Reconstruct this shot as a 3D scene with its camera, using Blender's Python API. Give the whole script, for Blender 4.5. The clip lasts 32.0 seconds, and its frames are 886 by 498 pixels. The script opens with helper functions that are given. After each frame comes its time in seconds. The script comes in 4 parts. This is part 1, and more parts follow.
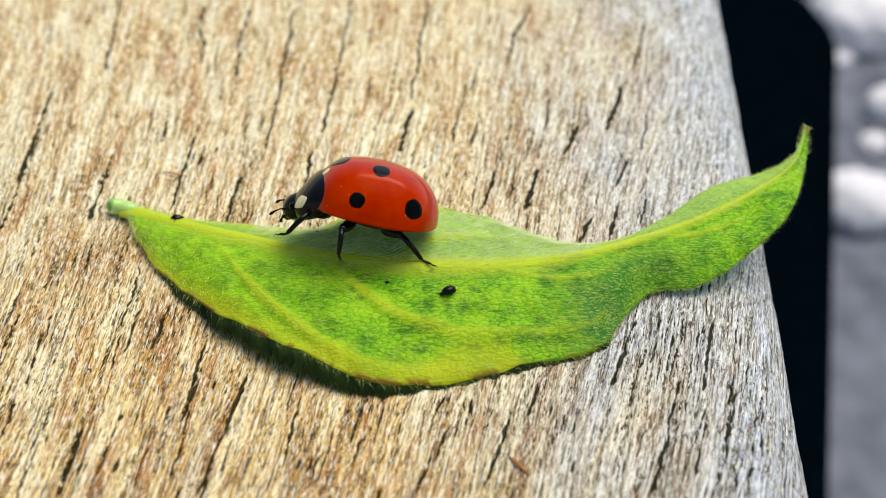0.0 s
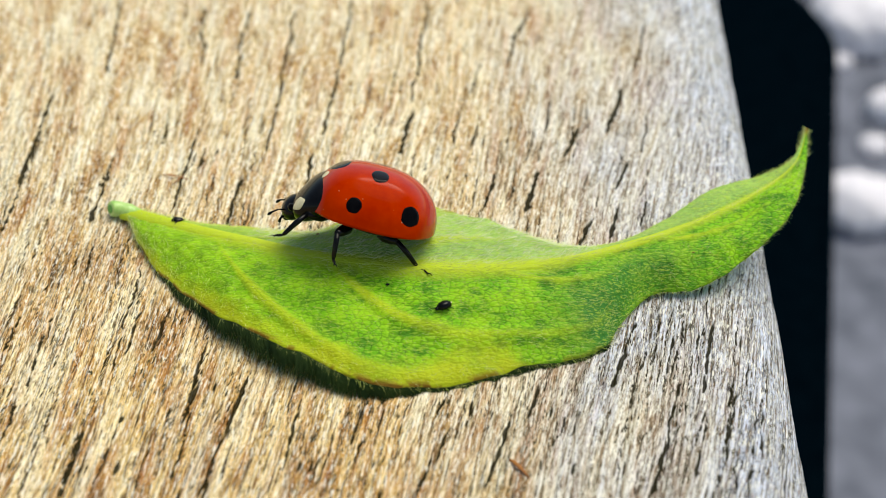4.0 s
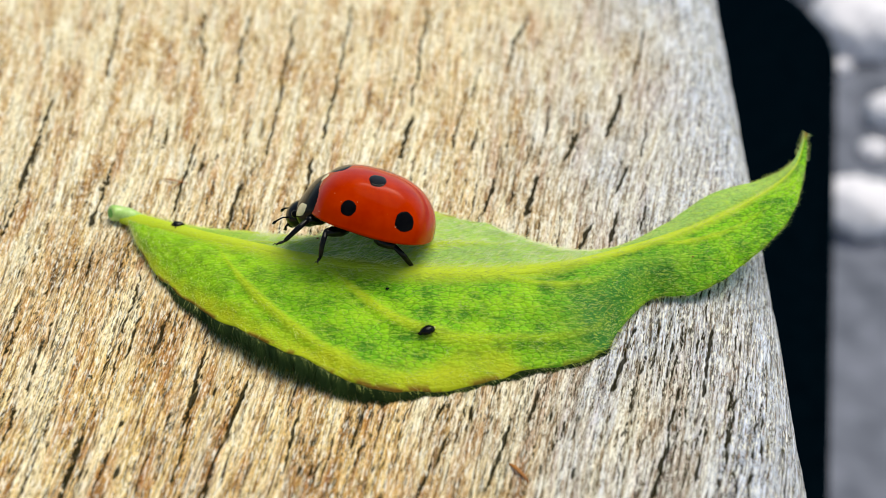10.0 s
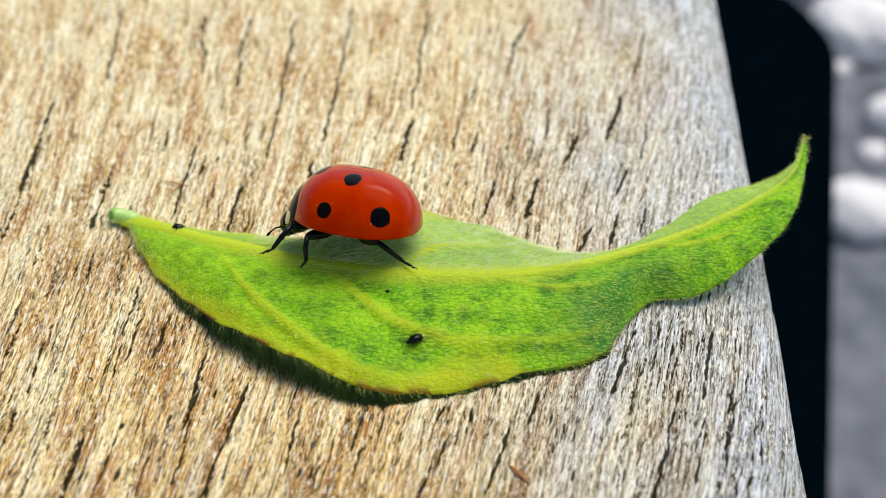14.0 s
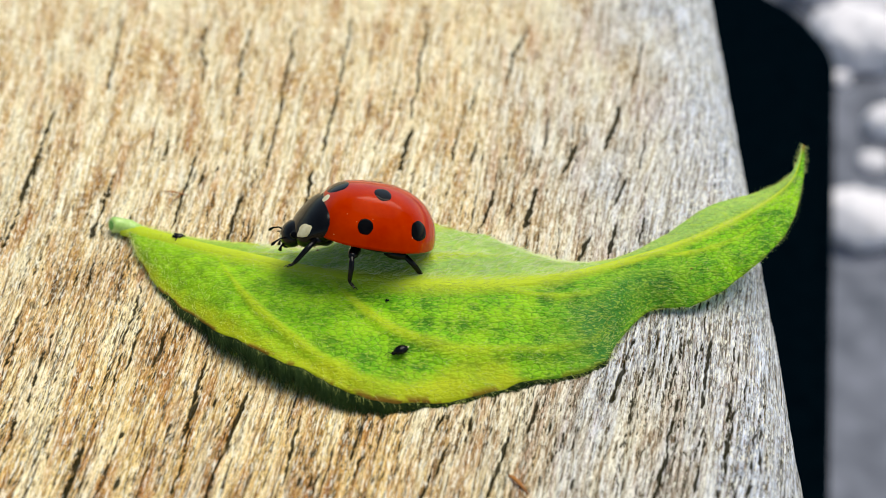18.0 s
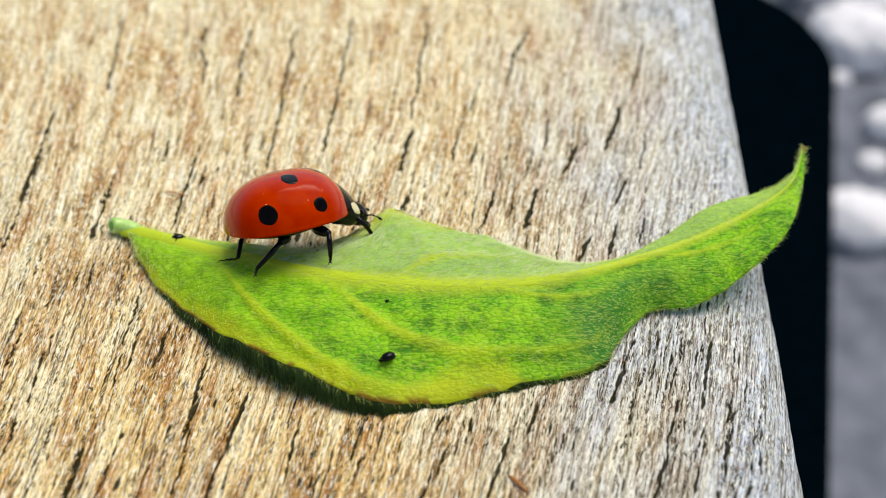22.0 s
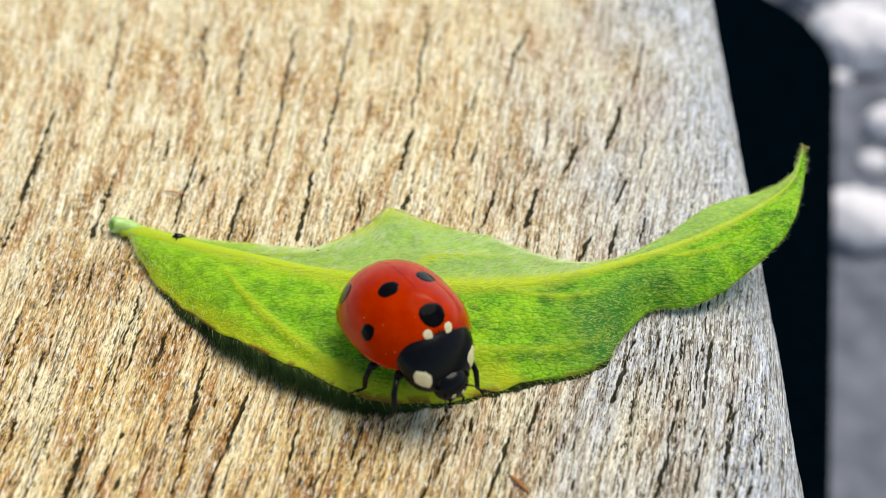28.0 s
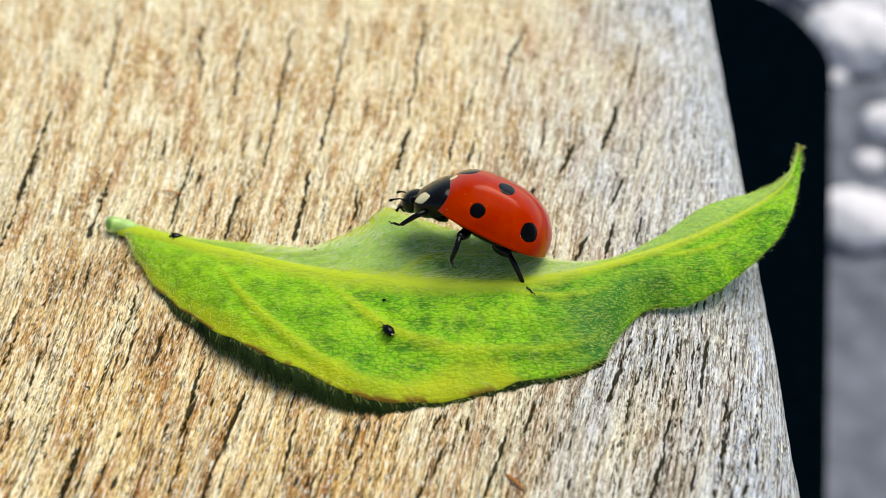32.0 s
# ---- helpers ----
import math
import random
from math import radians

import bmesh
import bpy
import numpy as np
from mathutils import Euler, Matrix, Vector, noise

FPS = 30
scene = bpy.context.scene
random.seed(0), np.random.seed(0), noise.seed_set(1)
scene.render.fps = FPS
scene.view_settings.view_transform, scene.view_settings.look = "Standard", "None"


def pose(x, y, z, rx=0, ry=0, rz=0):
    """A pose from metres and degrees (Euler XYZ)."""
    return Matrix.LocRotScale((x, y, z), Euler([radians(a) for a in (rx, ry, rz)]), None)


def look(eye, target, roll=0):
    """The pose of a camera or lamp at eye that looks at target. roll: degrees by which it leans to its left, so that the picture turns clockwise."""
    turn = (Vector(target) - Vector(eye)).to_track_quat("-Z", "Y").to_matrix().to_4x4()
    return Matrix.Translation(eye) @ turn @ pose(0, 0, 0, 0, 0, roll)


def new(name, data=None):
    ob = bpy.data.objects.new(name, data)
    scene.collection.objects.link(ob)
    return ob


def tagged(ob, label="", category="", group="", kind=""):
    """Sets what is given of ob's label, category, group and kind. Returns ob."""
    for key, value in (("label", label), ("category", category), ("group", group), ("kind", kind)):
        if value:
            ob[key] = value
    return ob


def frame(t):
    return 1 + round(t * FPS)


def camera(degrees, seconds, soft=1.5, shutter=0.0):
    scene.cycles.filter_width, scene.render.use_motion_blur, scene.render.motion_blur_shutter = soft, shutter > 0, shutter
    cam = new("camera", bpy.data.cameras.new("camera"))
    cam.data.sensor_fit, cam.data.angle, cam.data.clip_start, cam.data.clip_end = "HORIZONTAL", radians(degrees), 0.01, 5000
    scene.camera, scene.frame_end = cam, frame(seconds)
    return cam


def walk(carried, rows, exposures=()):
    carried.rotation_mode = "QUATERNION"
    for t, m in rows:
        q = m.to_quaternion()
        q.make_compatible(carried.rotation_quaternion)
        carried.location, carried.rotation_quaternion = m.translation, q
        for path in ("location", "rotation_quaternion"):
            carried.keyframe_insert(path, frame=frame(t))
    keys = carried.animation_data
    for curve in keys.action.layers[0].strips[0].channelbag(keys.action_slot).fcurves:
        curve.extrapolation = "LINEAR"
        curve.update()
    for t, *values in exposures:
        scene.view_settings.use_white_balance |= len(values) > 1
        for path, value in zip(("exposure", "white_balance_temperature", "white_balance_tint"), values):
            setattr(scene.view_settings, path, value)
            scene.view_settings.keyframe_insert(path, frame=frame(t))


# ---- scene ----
MM = 0.001
cam = camera(45, 32.0, soft=0.5)
cam.data.dof.use_dof = True
cam.data.dof.focus_distance = 0.0505
cam.data.dof.aperture_fstop = 50.0

# tilt, turn (degrees) and drawing back (mm) of the held camera
EYE, AIM = (0.0, -0.0383022, 0.0351394), (0.0, 0.0, 0.003)
SWAY = [
    (0, -0.21, -0.02, -0.06),
    (0.5, -0.18, -0.01, -0.07),
    (1, -0.11, 0.00, -0.02),
    (1.5, -0.09, -0.00, -0.01),
    (2, -0.06, 0.00, -0.02),
    (2.5, -0.06, 0.00, -0.01),
    (3, -0.09, -0.00, -0.01),
    (3.5, -0.09, -0.00, -0.01),
    (5.5, -0.01, -0.01, 0.05),
    (6, 0.01, -0.03, 0.06),
    (6.5, 0.02, -0.03, 0.07),
    (7, 0.01, -0.02, 0.05),
    (7.5, -0.00, -0.00, -0.01),
    (8, -0.00, 0.00, 0.00),
    (8.5, -0.00, 0.00, 0.00),
    (9, -0.00, 0.00, 0.00),
    (9.5, 0.05, -0.00, 0.00),
    (10, 0.15, -0.01, 0.05),
    (10.5, 0.30, -0.04, 0.14),
    (11, 0.41, -0.05, 0.19),
    (11.5, 0.43, -0.04, 0.16),
    (12, 0.41, -0.03, 0.11),
    (12.5, 0.38, -0.04, 0.15),
    (13, 0.35, -0.03, 0.11),
    (13.5, 0.32, -0.03, 0.12),
    (14, 0.28, 0.00, 0.10),
    (14.5, 0.24, 0.01, 0.09),
    (16.5, 0.51, 0.06, 0.08),
    (17, 0.67, -0.01, 0.29),
    (17.5, 0.75, -0.03, 0.32),
    (18, 0.78, -0.04, 0.26),
    (18.5, 0.71, -0.03, 0.24),
    (19, 0.70, -0.02, 0.23),
    (19.5, 0.75, -0.03, 0.20),
    (20, 0.81, -0.04, 0.27),
    (20.5, 0.84, -0.04, 0.27),
    (21, 0.84, -0.04, 0.27),
    (21.5, 0.83, -0.03, 0.27),
    (22, 0.81, -0.03, 0.24),
    (22.5, 0.82, -0.02, 0.21),
    (23, 0.80, -0.02, 0.27),
    (23.5, 0.79, -0.02, 0.26),
    (24, 0.76, -0.01, 0.22),
    (24.5, 0.72, -0.01, 0.22),
    (25, 0.75, -0.01, 0.21),
    (25.5, 0.76, -0.01, 0.21),
    (27.5, 0.80, -0.01, 0.23),
    (28, 0.79, -0.01, 0.22),
    (28.5, 0.79, -0.02, 0.23),
    (29, 0.83, -0.04, 0.21),
    (29.5, 0.83, -0.06, 0.30),
    (30, 0.77, -0.06, 0.32),
    (30.5, 0.64, -0.07, 0.20),
    (31, 0.60, -0.08, 0.17),
    (31.5, 0.58, -0.15, 0.32),
    (32, 0.76, -0.19, 0.30),
]
walk(cam, [(t, look(EYE, AIM) @ pose(0, 0, back * MM, tilt, turn, 0)) for t, tilt, turn, back in SWAY],
     exposures=[(0.0, 0.16, 7900, 4), (32.0, 0.16, 7900, 4)])

# ---- light: veiled high sun spread wide by haze, open sky ----
SUN_EL, SUN_AZ = 64.0, 42.0      # azimuth from +x towards +y
world = bpy.data.worlds.new("sky")
scene.world = world
world.use_nodes = True
wn = world.node_tree.nodes
sky = wn.new("ShaderNodeTexSky")
sky.sky_type, sky.sun_disc = "NISHITA", False
sky.sun_elevation, sky.sun_rotation = radians(SUN_EL), radians(90 - SUN_AZ)
world.node_tree.links.new(sky.outputs[0], wn["Background"].inputs[0])
wn["Background"].inputs[1].default_value = 0.12
sun = new("sun", bpy.data.lights.new("sun", "SUN"))
sun.data.energy, sun.data.angle, sun.data.color = 2.85, radians(46), (0.94, 0.97, 1.0)
se, sa = radians(SUN_EL), radians(SUN_AZ)
sun.matrix_basis = look((math.cos(se) * math.cos(sa), math.cos(se) * math.sin(sa), math.sin(se)), (0, 0, 0))


# ---- materials ----
class Mat:
    """A node material with short ways to add nodes."""

    def __init__(self, name, rough=0.5, coat=0.0, spec=0.5):
        self.m = bpy.data.materials.new(name)
        self.m.use_nodes = True
        self.n, self.l = self.m.node_tree.nodes, self.m.node_tree.links
        self.b = self.n["Principled BSDF"]
        self.put("Roughness", rough)
        self.put("Coat Weight", coat)
        self.put("Coat Roughness", 0.08)
        self.put("Specular IOR Level", spec)

    def put(self, key, value, node=None):
        s = (node or self.b).inputs[key]
        if isinstance(value, bpy.types.NodeSocket):
            self.l.new(value, s)
        elif isinstance(value, (tuple, list)) and len(value) == 3 and s.type == "RGBA":
            s.default_value = (*value, 1)
        else:
            s.default_value = value
        return self

    def at(self, scale, attribute=""):
        """Coordinates in millimetres, stretched."""
        if attribute:
            c = self.n.new("ShaderNodeAttribute")
            c.attribute_name = attribute
            out = c.outputs["Vector"]
            k = 1.0
        else:
            out = self.n.new("ShaderNodeTexCoord").outputs["Object"]
            k = 1000.0
        v = self.n.new("ShaderNodeVectorMath")
        v.operation = "MULTIPLY"
        self.l.new(out, v.inputs[0])
        v.inputs[1].default_value = [k * a for a in scale]
        return v.outputs[0]

    def noise(self, vec, detail=3.0, rough=0.55, distort=0.0):
        t = self.n.new("ShaderNodeTexNoise")
        self.l.new(vec, t.inputs["Vector"])
        t.inputs["Scale"].default_value = 1.0
        t.inputs["Detail"].default_value = detail
        t.inputs["Roughness"].default_value = rough
        t.inputs["Distortion"].default_value = distort
        return t.outputs["Fac"]

    def cells(self, vec, feature="DISTANCE_TO_EDGE"):
        t = self.n.new("ShaderNodeTexVoronoi")
        t.feature = feature
        self.l.new(vec, t.inputs["Vector"])
        t.inputs["Scale"].default_value = 1.0
        return t.outputs["Distance"]

    def ramp(self, fac, *stops):
        r = self.n.new("ShaderNodeValToRGB")
        e = r.color_ramp.elements
        while len(e) < len(stops):
            e.new(0.5)
        for k, (p, c) in zip(e, stops):
            k.position, k.color = p, ((c, c, c, 1) if isinstance(c, (int, float)) else (*c, 1))
        self.l.new(fac, r.inputs[0])
        return r.outputs[0]

    def mix(self, fac, a, b, how="MIX"):
        x = self.n.new("ShaderNodeMix")
        x.data_type, x.blend_type = "RGBA", how
        for s, v in ((x.inputs[0], fac), (x.inputs[6], a), (x.inputs[7], b)):
            if isinstance(v, bpy.types.NodeSocket):
                self.l.new(v, s)
            elif isinstance(v, tuple):
                s.default_value = (*v, 1)
            else:
                s.default_value = v
        return x.outputs[2]

    def sums(self, a, b, how="ADD"):
        x = self.n.new("ShaderNodeMath")
        x.operation = how
        for s, v in zip(x.inputs, (a, b)):
            if isinstance(v, bpy.types.NodeSocket):
                self.l.new(v, s)
            else:
                s.default_value = v
        return x.outputs[0]

    def split(self, attribute, axis):
        c = self.n.new("ShaderNodeAttribute")
        c.attribute_name = attribute
        s = self.n.new("ShaderNodeSeparateXYZ")
        self.l.new(c.outputs["Vector"], s.inputs[0])
        return s.outputs[axis]

    def rim_gloss(self, low):
        """A clear coat that shows at glancing angles."""
        f = self.n.new("ShaderNodeLayerWeight")
        f.inputs["Blend"].default_value = 0.5
        self.put("Coat Weight", self.ramp(f.outputs["Facing"], (0.24, low), (0.46, 1.0)))
        self.put("Coat IOR", 1.5)
        return self

    def bump(self, height, strength, distance_mm):
        x = self.n.new("ShaderNodeBump")
        x.inputs["Strength"].default_value = strength
        x.inputs["Distance"].default_value = distance_mm * MM
        self.l.new(height, x.inputs["Height"])
        self.l.new(x.outputs[0], self.b.inputs["Normal"])
        return self


def wood_material():
    m = Mat("weathered_wood", 0.75, spec=0.3)
    fine = m.noise(m.at((5.4, 0.30, 0), "grain"), 5, 0.70)
    band = m.noise(m.at((1.3, 0.13, 0), "grain"), 4, 0.6, 0.4)
    patch = m.noise(m.at((0.16, 0.07, 0), "grain"), 3)
    along = m.split("place", 1)
    warm = m.ramp(fine, (0.35, (0.09, 0.045, 0.016)), (0.42, (0.45, 0.29, 0.11)), (0.48, (0.78, 0.63, 0.37)), (0.59, (0.91, 0.84, 0.71)))
    tint = m.ramp(band, (0.36, (0.72, 0.48, 0.29)), (0.47, (0.95, 0.86, 0.70)), (0.58, (1.0, 1.0, 0.96)))
    warm = m.mix(0.85, warm, tint, "MULTIPLY")
    grey = m.ramp(fine, (0.35, (0.045, 0.05, 0.062)), (0.42, (0.17, 0.18, 0.21)), (0.48, (0.38, 0.42, 0.50)), (0.58, (0.62, 0.67, 0.82)))
    # bleached towards the open edge of the slat; blue skylight there is painted into the grey
    across = m.split("place", 0)
    bleach_sky = m.ramp(m.sums(m.sums(across, 0.040, "MULTIPLY"), m.sums(patch, 0.8, "MULTIPLY")), (0.38, 0.0), (0.98, 1.0))
    col = m.mix(bleach_sky, warm, grey)
    rust = m.noise(m.at((2.0, 0.22, 0), "grain"), 5, 0.65)
    col = m.mix(m.sums(m.ramp(rust, (0.56, 0.0), (0.66, 0.6)), m.ramp(bleach_sky, (0.1, 1.0), (0.7, 0.15)), "MULTIPLY"), col, (0.40, 0.17, 0.05))
    # the front is more worn: open pores and dark dashes along the fibre
    worn = m.ramp(m.sums(m.sums(along, -0.022, "MULTIPLY"), m.sums(patch, 0.7, "MULTIPLY")), (0.0, 0.32), (0.50, 1.0))
    front = m.ramp(worn, (0.55, 0.0), (1.0, 1.0))
    col = m.mix(m.sums(front, m.ramp(bleach_sky, (0.0, 0.8), (0.6, 0.0)), "MULTIPLY"), col, (1.0, 0.855, 0.54), "MULTIPLY")
    stain = m.ramp(m.noise(m.at((0.85, 0.22, 0), "grain"), 5, 0.68), (0.50, 0.0), (0.62, 0.85))
    col = m.mix(m.sums(stain, m.sums(front, m.ramp(bleach_sky, (0.3, 1.0), (0.9, 0.25)), "MULTIPLY"), "MULTIPLY"), col, (0.60, 0.37, 0.20), "MULTIPLY")
    # brown and cream areas a few fibres wide
    area = m.noise(m.at((0.62, 0.10, 0), "grain"), 4, 0.62, 0.5)
    keep = m.ramp(bleach_sky, (0.25, 1.0), (0.85, 0.2))
    col = m.mix(m.sums(m.ramp(area, (0.37, 0.9), (0.47, 0.0)), keep, "MULTIPLY"), col, (0.70, 0.51, 0.27), "MULTIPLY")
    col = m.mix(m.sums(m.ramp(area, (0.53, 0.0), (0.63, 0.48)), keep, "MULTIPLY"), col, (0.96, 0.87, 0.60))
    pores = m.ramp(m.noise(m.at((6.4, 0.75, 0), "grain"), 4, 0.7), (0.395, 1.0), (0.42, 0.0))
    col = m.mix(m.sums(pores, worn, "MULTIPLY"), col, (0.07, 0.045, 0.018))
    dash = m.ramp(m.noise(m.at((5.4, 0.22, 0), "grain"), 4, 0.66), (0.37, 1.0), (0.40, 0.0))
    col = m.mix(m.sums(dash, worn, "MULTIPLY"), col, (0.05, 0.034, 0.02))
    # thin lines along the fibre, broken into dark dots
    line = m.ramp(m.noise(m.at((1.5, 0.03, 0), "grain"), 3, 0.6), (0.480, 0.0), (0.490, 1.0), (0.510, 1.0), (0.520, 0.0))
    dots = m.ramp(m.noise(m.at((6.0, 2.4, 0), "grain"), 2, 0.6), (0.47, 0.0), (0.53, 1.0))
    col = m.mix(m.sums(m.sums(line, dots, "MULTIPLY"), m.sums(worn, 0.9, "MULTIPLY"), "MULTIPLY"), col, (0.045, 0.038, 0.016))
    grit = m.noise(m.at((9.0, 1.3, 0), "grain"), 4, 0.72)
    col = m.mix(m.ramp(grit, (0.40, 0.65), (0.44, 0.0)), col, (0.25, 0.145, 0.07))
    col = m.mix(m.ramp(grit, (0.54, 0.0), (0.58, 0.68)), col, (0.92, 0.88, 0.77))
    speck = m.noise(m.at((13.0, 3.4, 0), "grain"), 3, 0.7)
    col = m.mix(m.ramp(speck, (0.38, 0.55), (0.45, 0.0)), col, (0.26, 0.17, 0.09), "MULTIPLY")
    col = m.mix(m.ramp(speck, (0.55, 0.0), (0.62, 0.38)), col, (0.92, 0.83, 0.66))
    mould = m.sums(m.ramp(m.noise(m.at((5.2, 1.5, 0), "grain"), 3, 0.65), (0.385, 1.0), (0.41, 0.0)), m.ramp(area, (0.40, 1.0), (0.56, 0.25)), "MULTIPLY")
    col = m.mix(m.sums(mould, worn, "MULTIPLY"), col, (0.04, 0.035, 0.012))
    # near-black painted into cracks and pits as the shade their shallow relief lacks
    crack_shade = m.ramp(m.split("grain", 2), (0.50, 1.0), (0.86, 0.0))
    col = m.mix(m.sums(crack_shade, 0.95, "MULTIPLY"), col, (0.018, 0.016, 0.007))
    m.put("Specular IOR Level", m.ramp(crack_shade, (0.0, 0.14), (0.5, 0.0)))
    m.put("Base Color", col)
    m.bump(m.sums(fine, m.sums(grit, 0.5, "MULTIPLY")), 0.5, 0.12)
    return m.m


def leaf_material():
    m = Mat("downy_leaf", 0.55, spec=0.3)
    big = m.noise(m.at((0.45, 0.6, 0.6)), 4, 0.62)
    net = m.cells(m.at((2.9, 3.6, 3.6)))
    fine = m.noise(m.at((2.6, 11, 11)), 3, 0.7)
    out = m.split("blade", 1)
    fold = m.split("blade", 2)
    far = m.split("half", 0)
    col = m.ramp(big, (0.34, (0.16, 0.56, 0.010)), (0.46, (0.29, 0.74, 0.014)), (0.60, (0.48, 0.87, 0.022)))
    blotch = m.noise(m.at((0.9, 1.4, 1.4)), 4, 0.65)
    col = m.mix(m.ramp(blotch, (0.37, 0.8), (0.49, 0.0)), col, (0.06, 0.30, 0.012))
    col = m.mix(m.ramp(m.split("half", 1), (0.0, 0.0), (0.8, 0.9)), col, (0.03, 0.27, 0.05))
    # far half paler: whitish down, plus sky sheen on its tilt painted in
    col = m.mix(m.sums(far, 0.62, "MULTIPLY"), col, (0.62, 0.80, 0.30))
    # paler towards the stalk; the network of small veins is sunk and darker
    base = m.ramp(m.sums(m.split("blade", 0), 1 / 15, "MULTIPLY"), (0.10, 1.0), (0.36, 0.0))
    col = m.mix(m.sums(base, 0.6, "MULTIPLY"), col, (0.52, 0.82, 0.03))
    weak = m.ramp(base, (0.0, 1.0), (1.0, 0.25))
    col = m.mix(m.sums(m.sums(m.ramp(net, (0.0, 0.85), (0.10, 0.0)), weak, "MULTIPLY"), m.sums(m.ramp(big, (0.40, 1.0), (0.62, 0.45)), m.ramp(far, (0.0, 1.0), (1.0, 0.35)), "MULTIPLY"), "MULTIPLY"), col, (0.06, 0.23, 0.006))
    soft = m.sums(fold, m.sums(blotch, 0.5, "ADD"), "MULTIPLY")
    col = m.mix(m.ramp(soft, (0.16, 0.0), (0.72, 0.80)), col, (0.74, 0.85, 0.035))
    col = m.mix(m.ramp(fine, (0.53, 0.0), (0.62, 0.6)), col, (0.66, 0.86, 0.08))
    col = m.mix(m.ramp(fine, (0.36, 0.32), (0.45, 0.0)), col, (0.06, 0.22, 0.006))
    col = m.mix(m.ramp(out, (0.04, 0.95), (0.17, 0.0)), col, (0.76, 0.88, 0.06))
    rim = m.sums(m.sums(out, m.split("half", 2), "MULTIPLY"), m.sums(m.sums(big, -0.5, "ADD"), 0.5, "MULTIPLY"))
    col = m.mix(m.ramp(rim, (0.74, 0.0), (0.97, 0.9)), col, (0.72, 0.78, 0.03))
    brown = m.noise(m.at((0.9, 0.9, 0.9)), 4)
    fresh = m.ramp(m.sums(m.split("blade", 0), 1 / 15, "MULTIPLY"), (0.40, 0.9), (0.56, 0.2))
    col = m.mix(m.sums(m.ramp(out, (0.95, 0.0), (0.99, 1.0)), m.sums(m.ramp(brown, (0.46, 0.0), (0.54, 1.0)), fresh, "MULTIPLY"), "MULTIPLY"), col, (0.34, 0.13, 0.02))
    col = m.mix(m.ramp(m.sums(m.split("blade", 0), 1 / 15, "MULTIPLY"), (0.975, 0.0), (0.995, 0.9)), col, (0.30, 0.12, 0.02))
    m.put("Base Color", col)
    m.bump(m.sums(net, m.sums(fine, 0.8, "MULTIPLY")), 0.8, 0.09)
    t = m.n.new("ShaderNodeBsdfTranslucent")
    m.l.new(col, t.inputs[0])
    s = m.n.new("ShaderNodeMixShader")
    s.inputs[0].default_value = 0.40
    m.l.new(m.b.outputs[0], s.inputs[1])
    m.l.new(t.outputs[0], s.inputs[2])
    m.l.new(s.outputs[0], m.n["Material Output"].inputs[0])
    return m.m


def plain(name, dark, light, size_mm, rough, coat=0.0, bump=0.0, spec=0.5, metal=0.0):
    m = Mat(name, rough, coat, spec)
    n = m.noise(m.at([1.0 / size_mm] * 3), 4, 0.6)
    m.put("Base Color", m.ramp(n, (0.3, dark), (0.7, light)))
    m.put("Metallic", metal)
    if bump:
        m.bump(n, 0.5, bump)
    if coat:
        m.rim_gloss(coat)
    return m.m


def shell_material():
    m = Mat("red_shell", 0.40, 0.7, 0.0)
    n = m.noise(m.at((1.1, 1.1, 1.1)), 4, 0.6)
    pits = m.noise(m.at((11, 11, 11)), 2, 0.6)
    col = m.ramp(n, (0.3, (0.38, 0.014, 0.0004)), (0.7, (0.49, 0.030, 0.0005)))
    dust = m.sums(m.ramp(m.cells(m.at((2.6, 2.6, 2.6)), "F1"), (0.05, 1.0), (0.09, 0.0)), m.ramp(n, (0.49, 0.0), (0.55, 0.75)), "MULTIPLY")
    m.put("Base Color", m.mix(dust, col, (0.82, 0.62, 0.40)))
    m.put("Coat Roughness", 0.09)
    m.rim_gloss(0.03)
    m.bump(pits, 0.12, 0.02)
    return m.m


WOOD = wood_material()
LEAF = leaf_material()
PITH = plain("green_pith", (0.06, 0.30, 0.04), (0.14, 0.44, 0.07), 0.2, 0.5, bump=0.03)
VEIN = plain("pale_vein", (0.36, 0.58, 0.010), (0.60, 0.76, 0.03), 0.4, 0.6, bump=0.08, spec=0.2)
STALK = plain("cut_stalk", (0.30, 0.56, 0.10), (0.52, 0.72, 0.24), 0.3, 0.4, 0.3, bump=0.05)
DOWN = plain("pale_down", (0.62, 0.72, 0.10), (0.84, 0.88, 0.36), 1.0, 0.6)
WHITE_DOWN = plain("whitish_down", (0.72, 0.78, 0.46), (0.88, 0.90, 0.66), 1.0, 0.6)
# rim hairs coloured dark to fill in the shade below the near edge
SHADE_DOWN = plain("shade_green_down", (0.012, 0.034, 0.010), (0.05, 0.09, 0.02), 1.0, 0.7, spec=0.2)
SHELL = shell_material()
SPOT = plain("black_spot", (0.002, 0.002, 0.003), (0.005, 0.005, 0.006), 0.4, 0.3, 0.04, bump=0.01, spec=0.0)
BLACK = plain("black_chitin", (0.002, 0.002, 0.003), (0.004, 0.004, 0.005), 0.3, 0.16, bump=0.01, spec=0.18)
CREAM = plain("cream_mark", (0.62, 0.52, 0.28), (0.80, 0.73, 0.50), 0.3, 0.4, 0.4)
STEEL = plain("black_painted_steel", (0.0003, 0.0018, 0.0034), (0.0006, 0.0032, 0.0056), 6.0, 0.9, 0.0, bump=0.1, spec=0.0)
RUSTY = plain("rusty_brown", (0.20, 0.06, 0.015), (0.42, 0.16, 0.03), 0.4, 0.7)
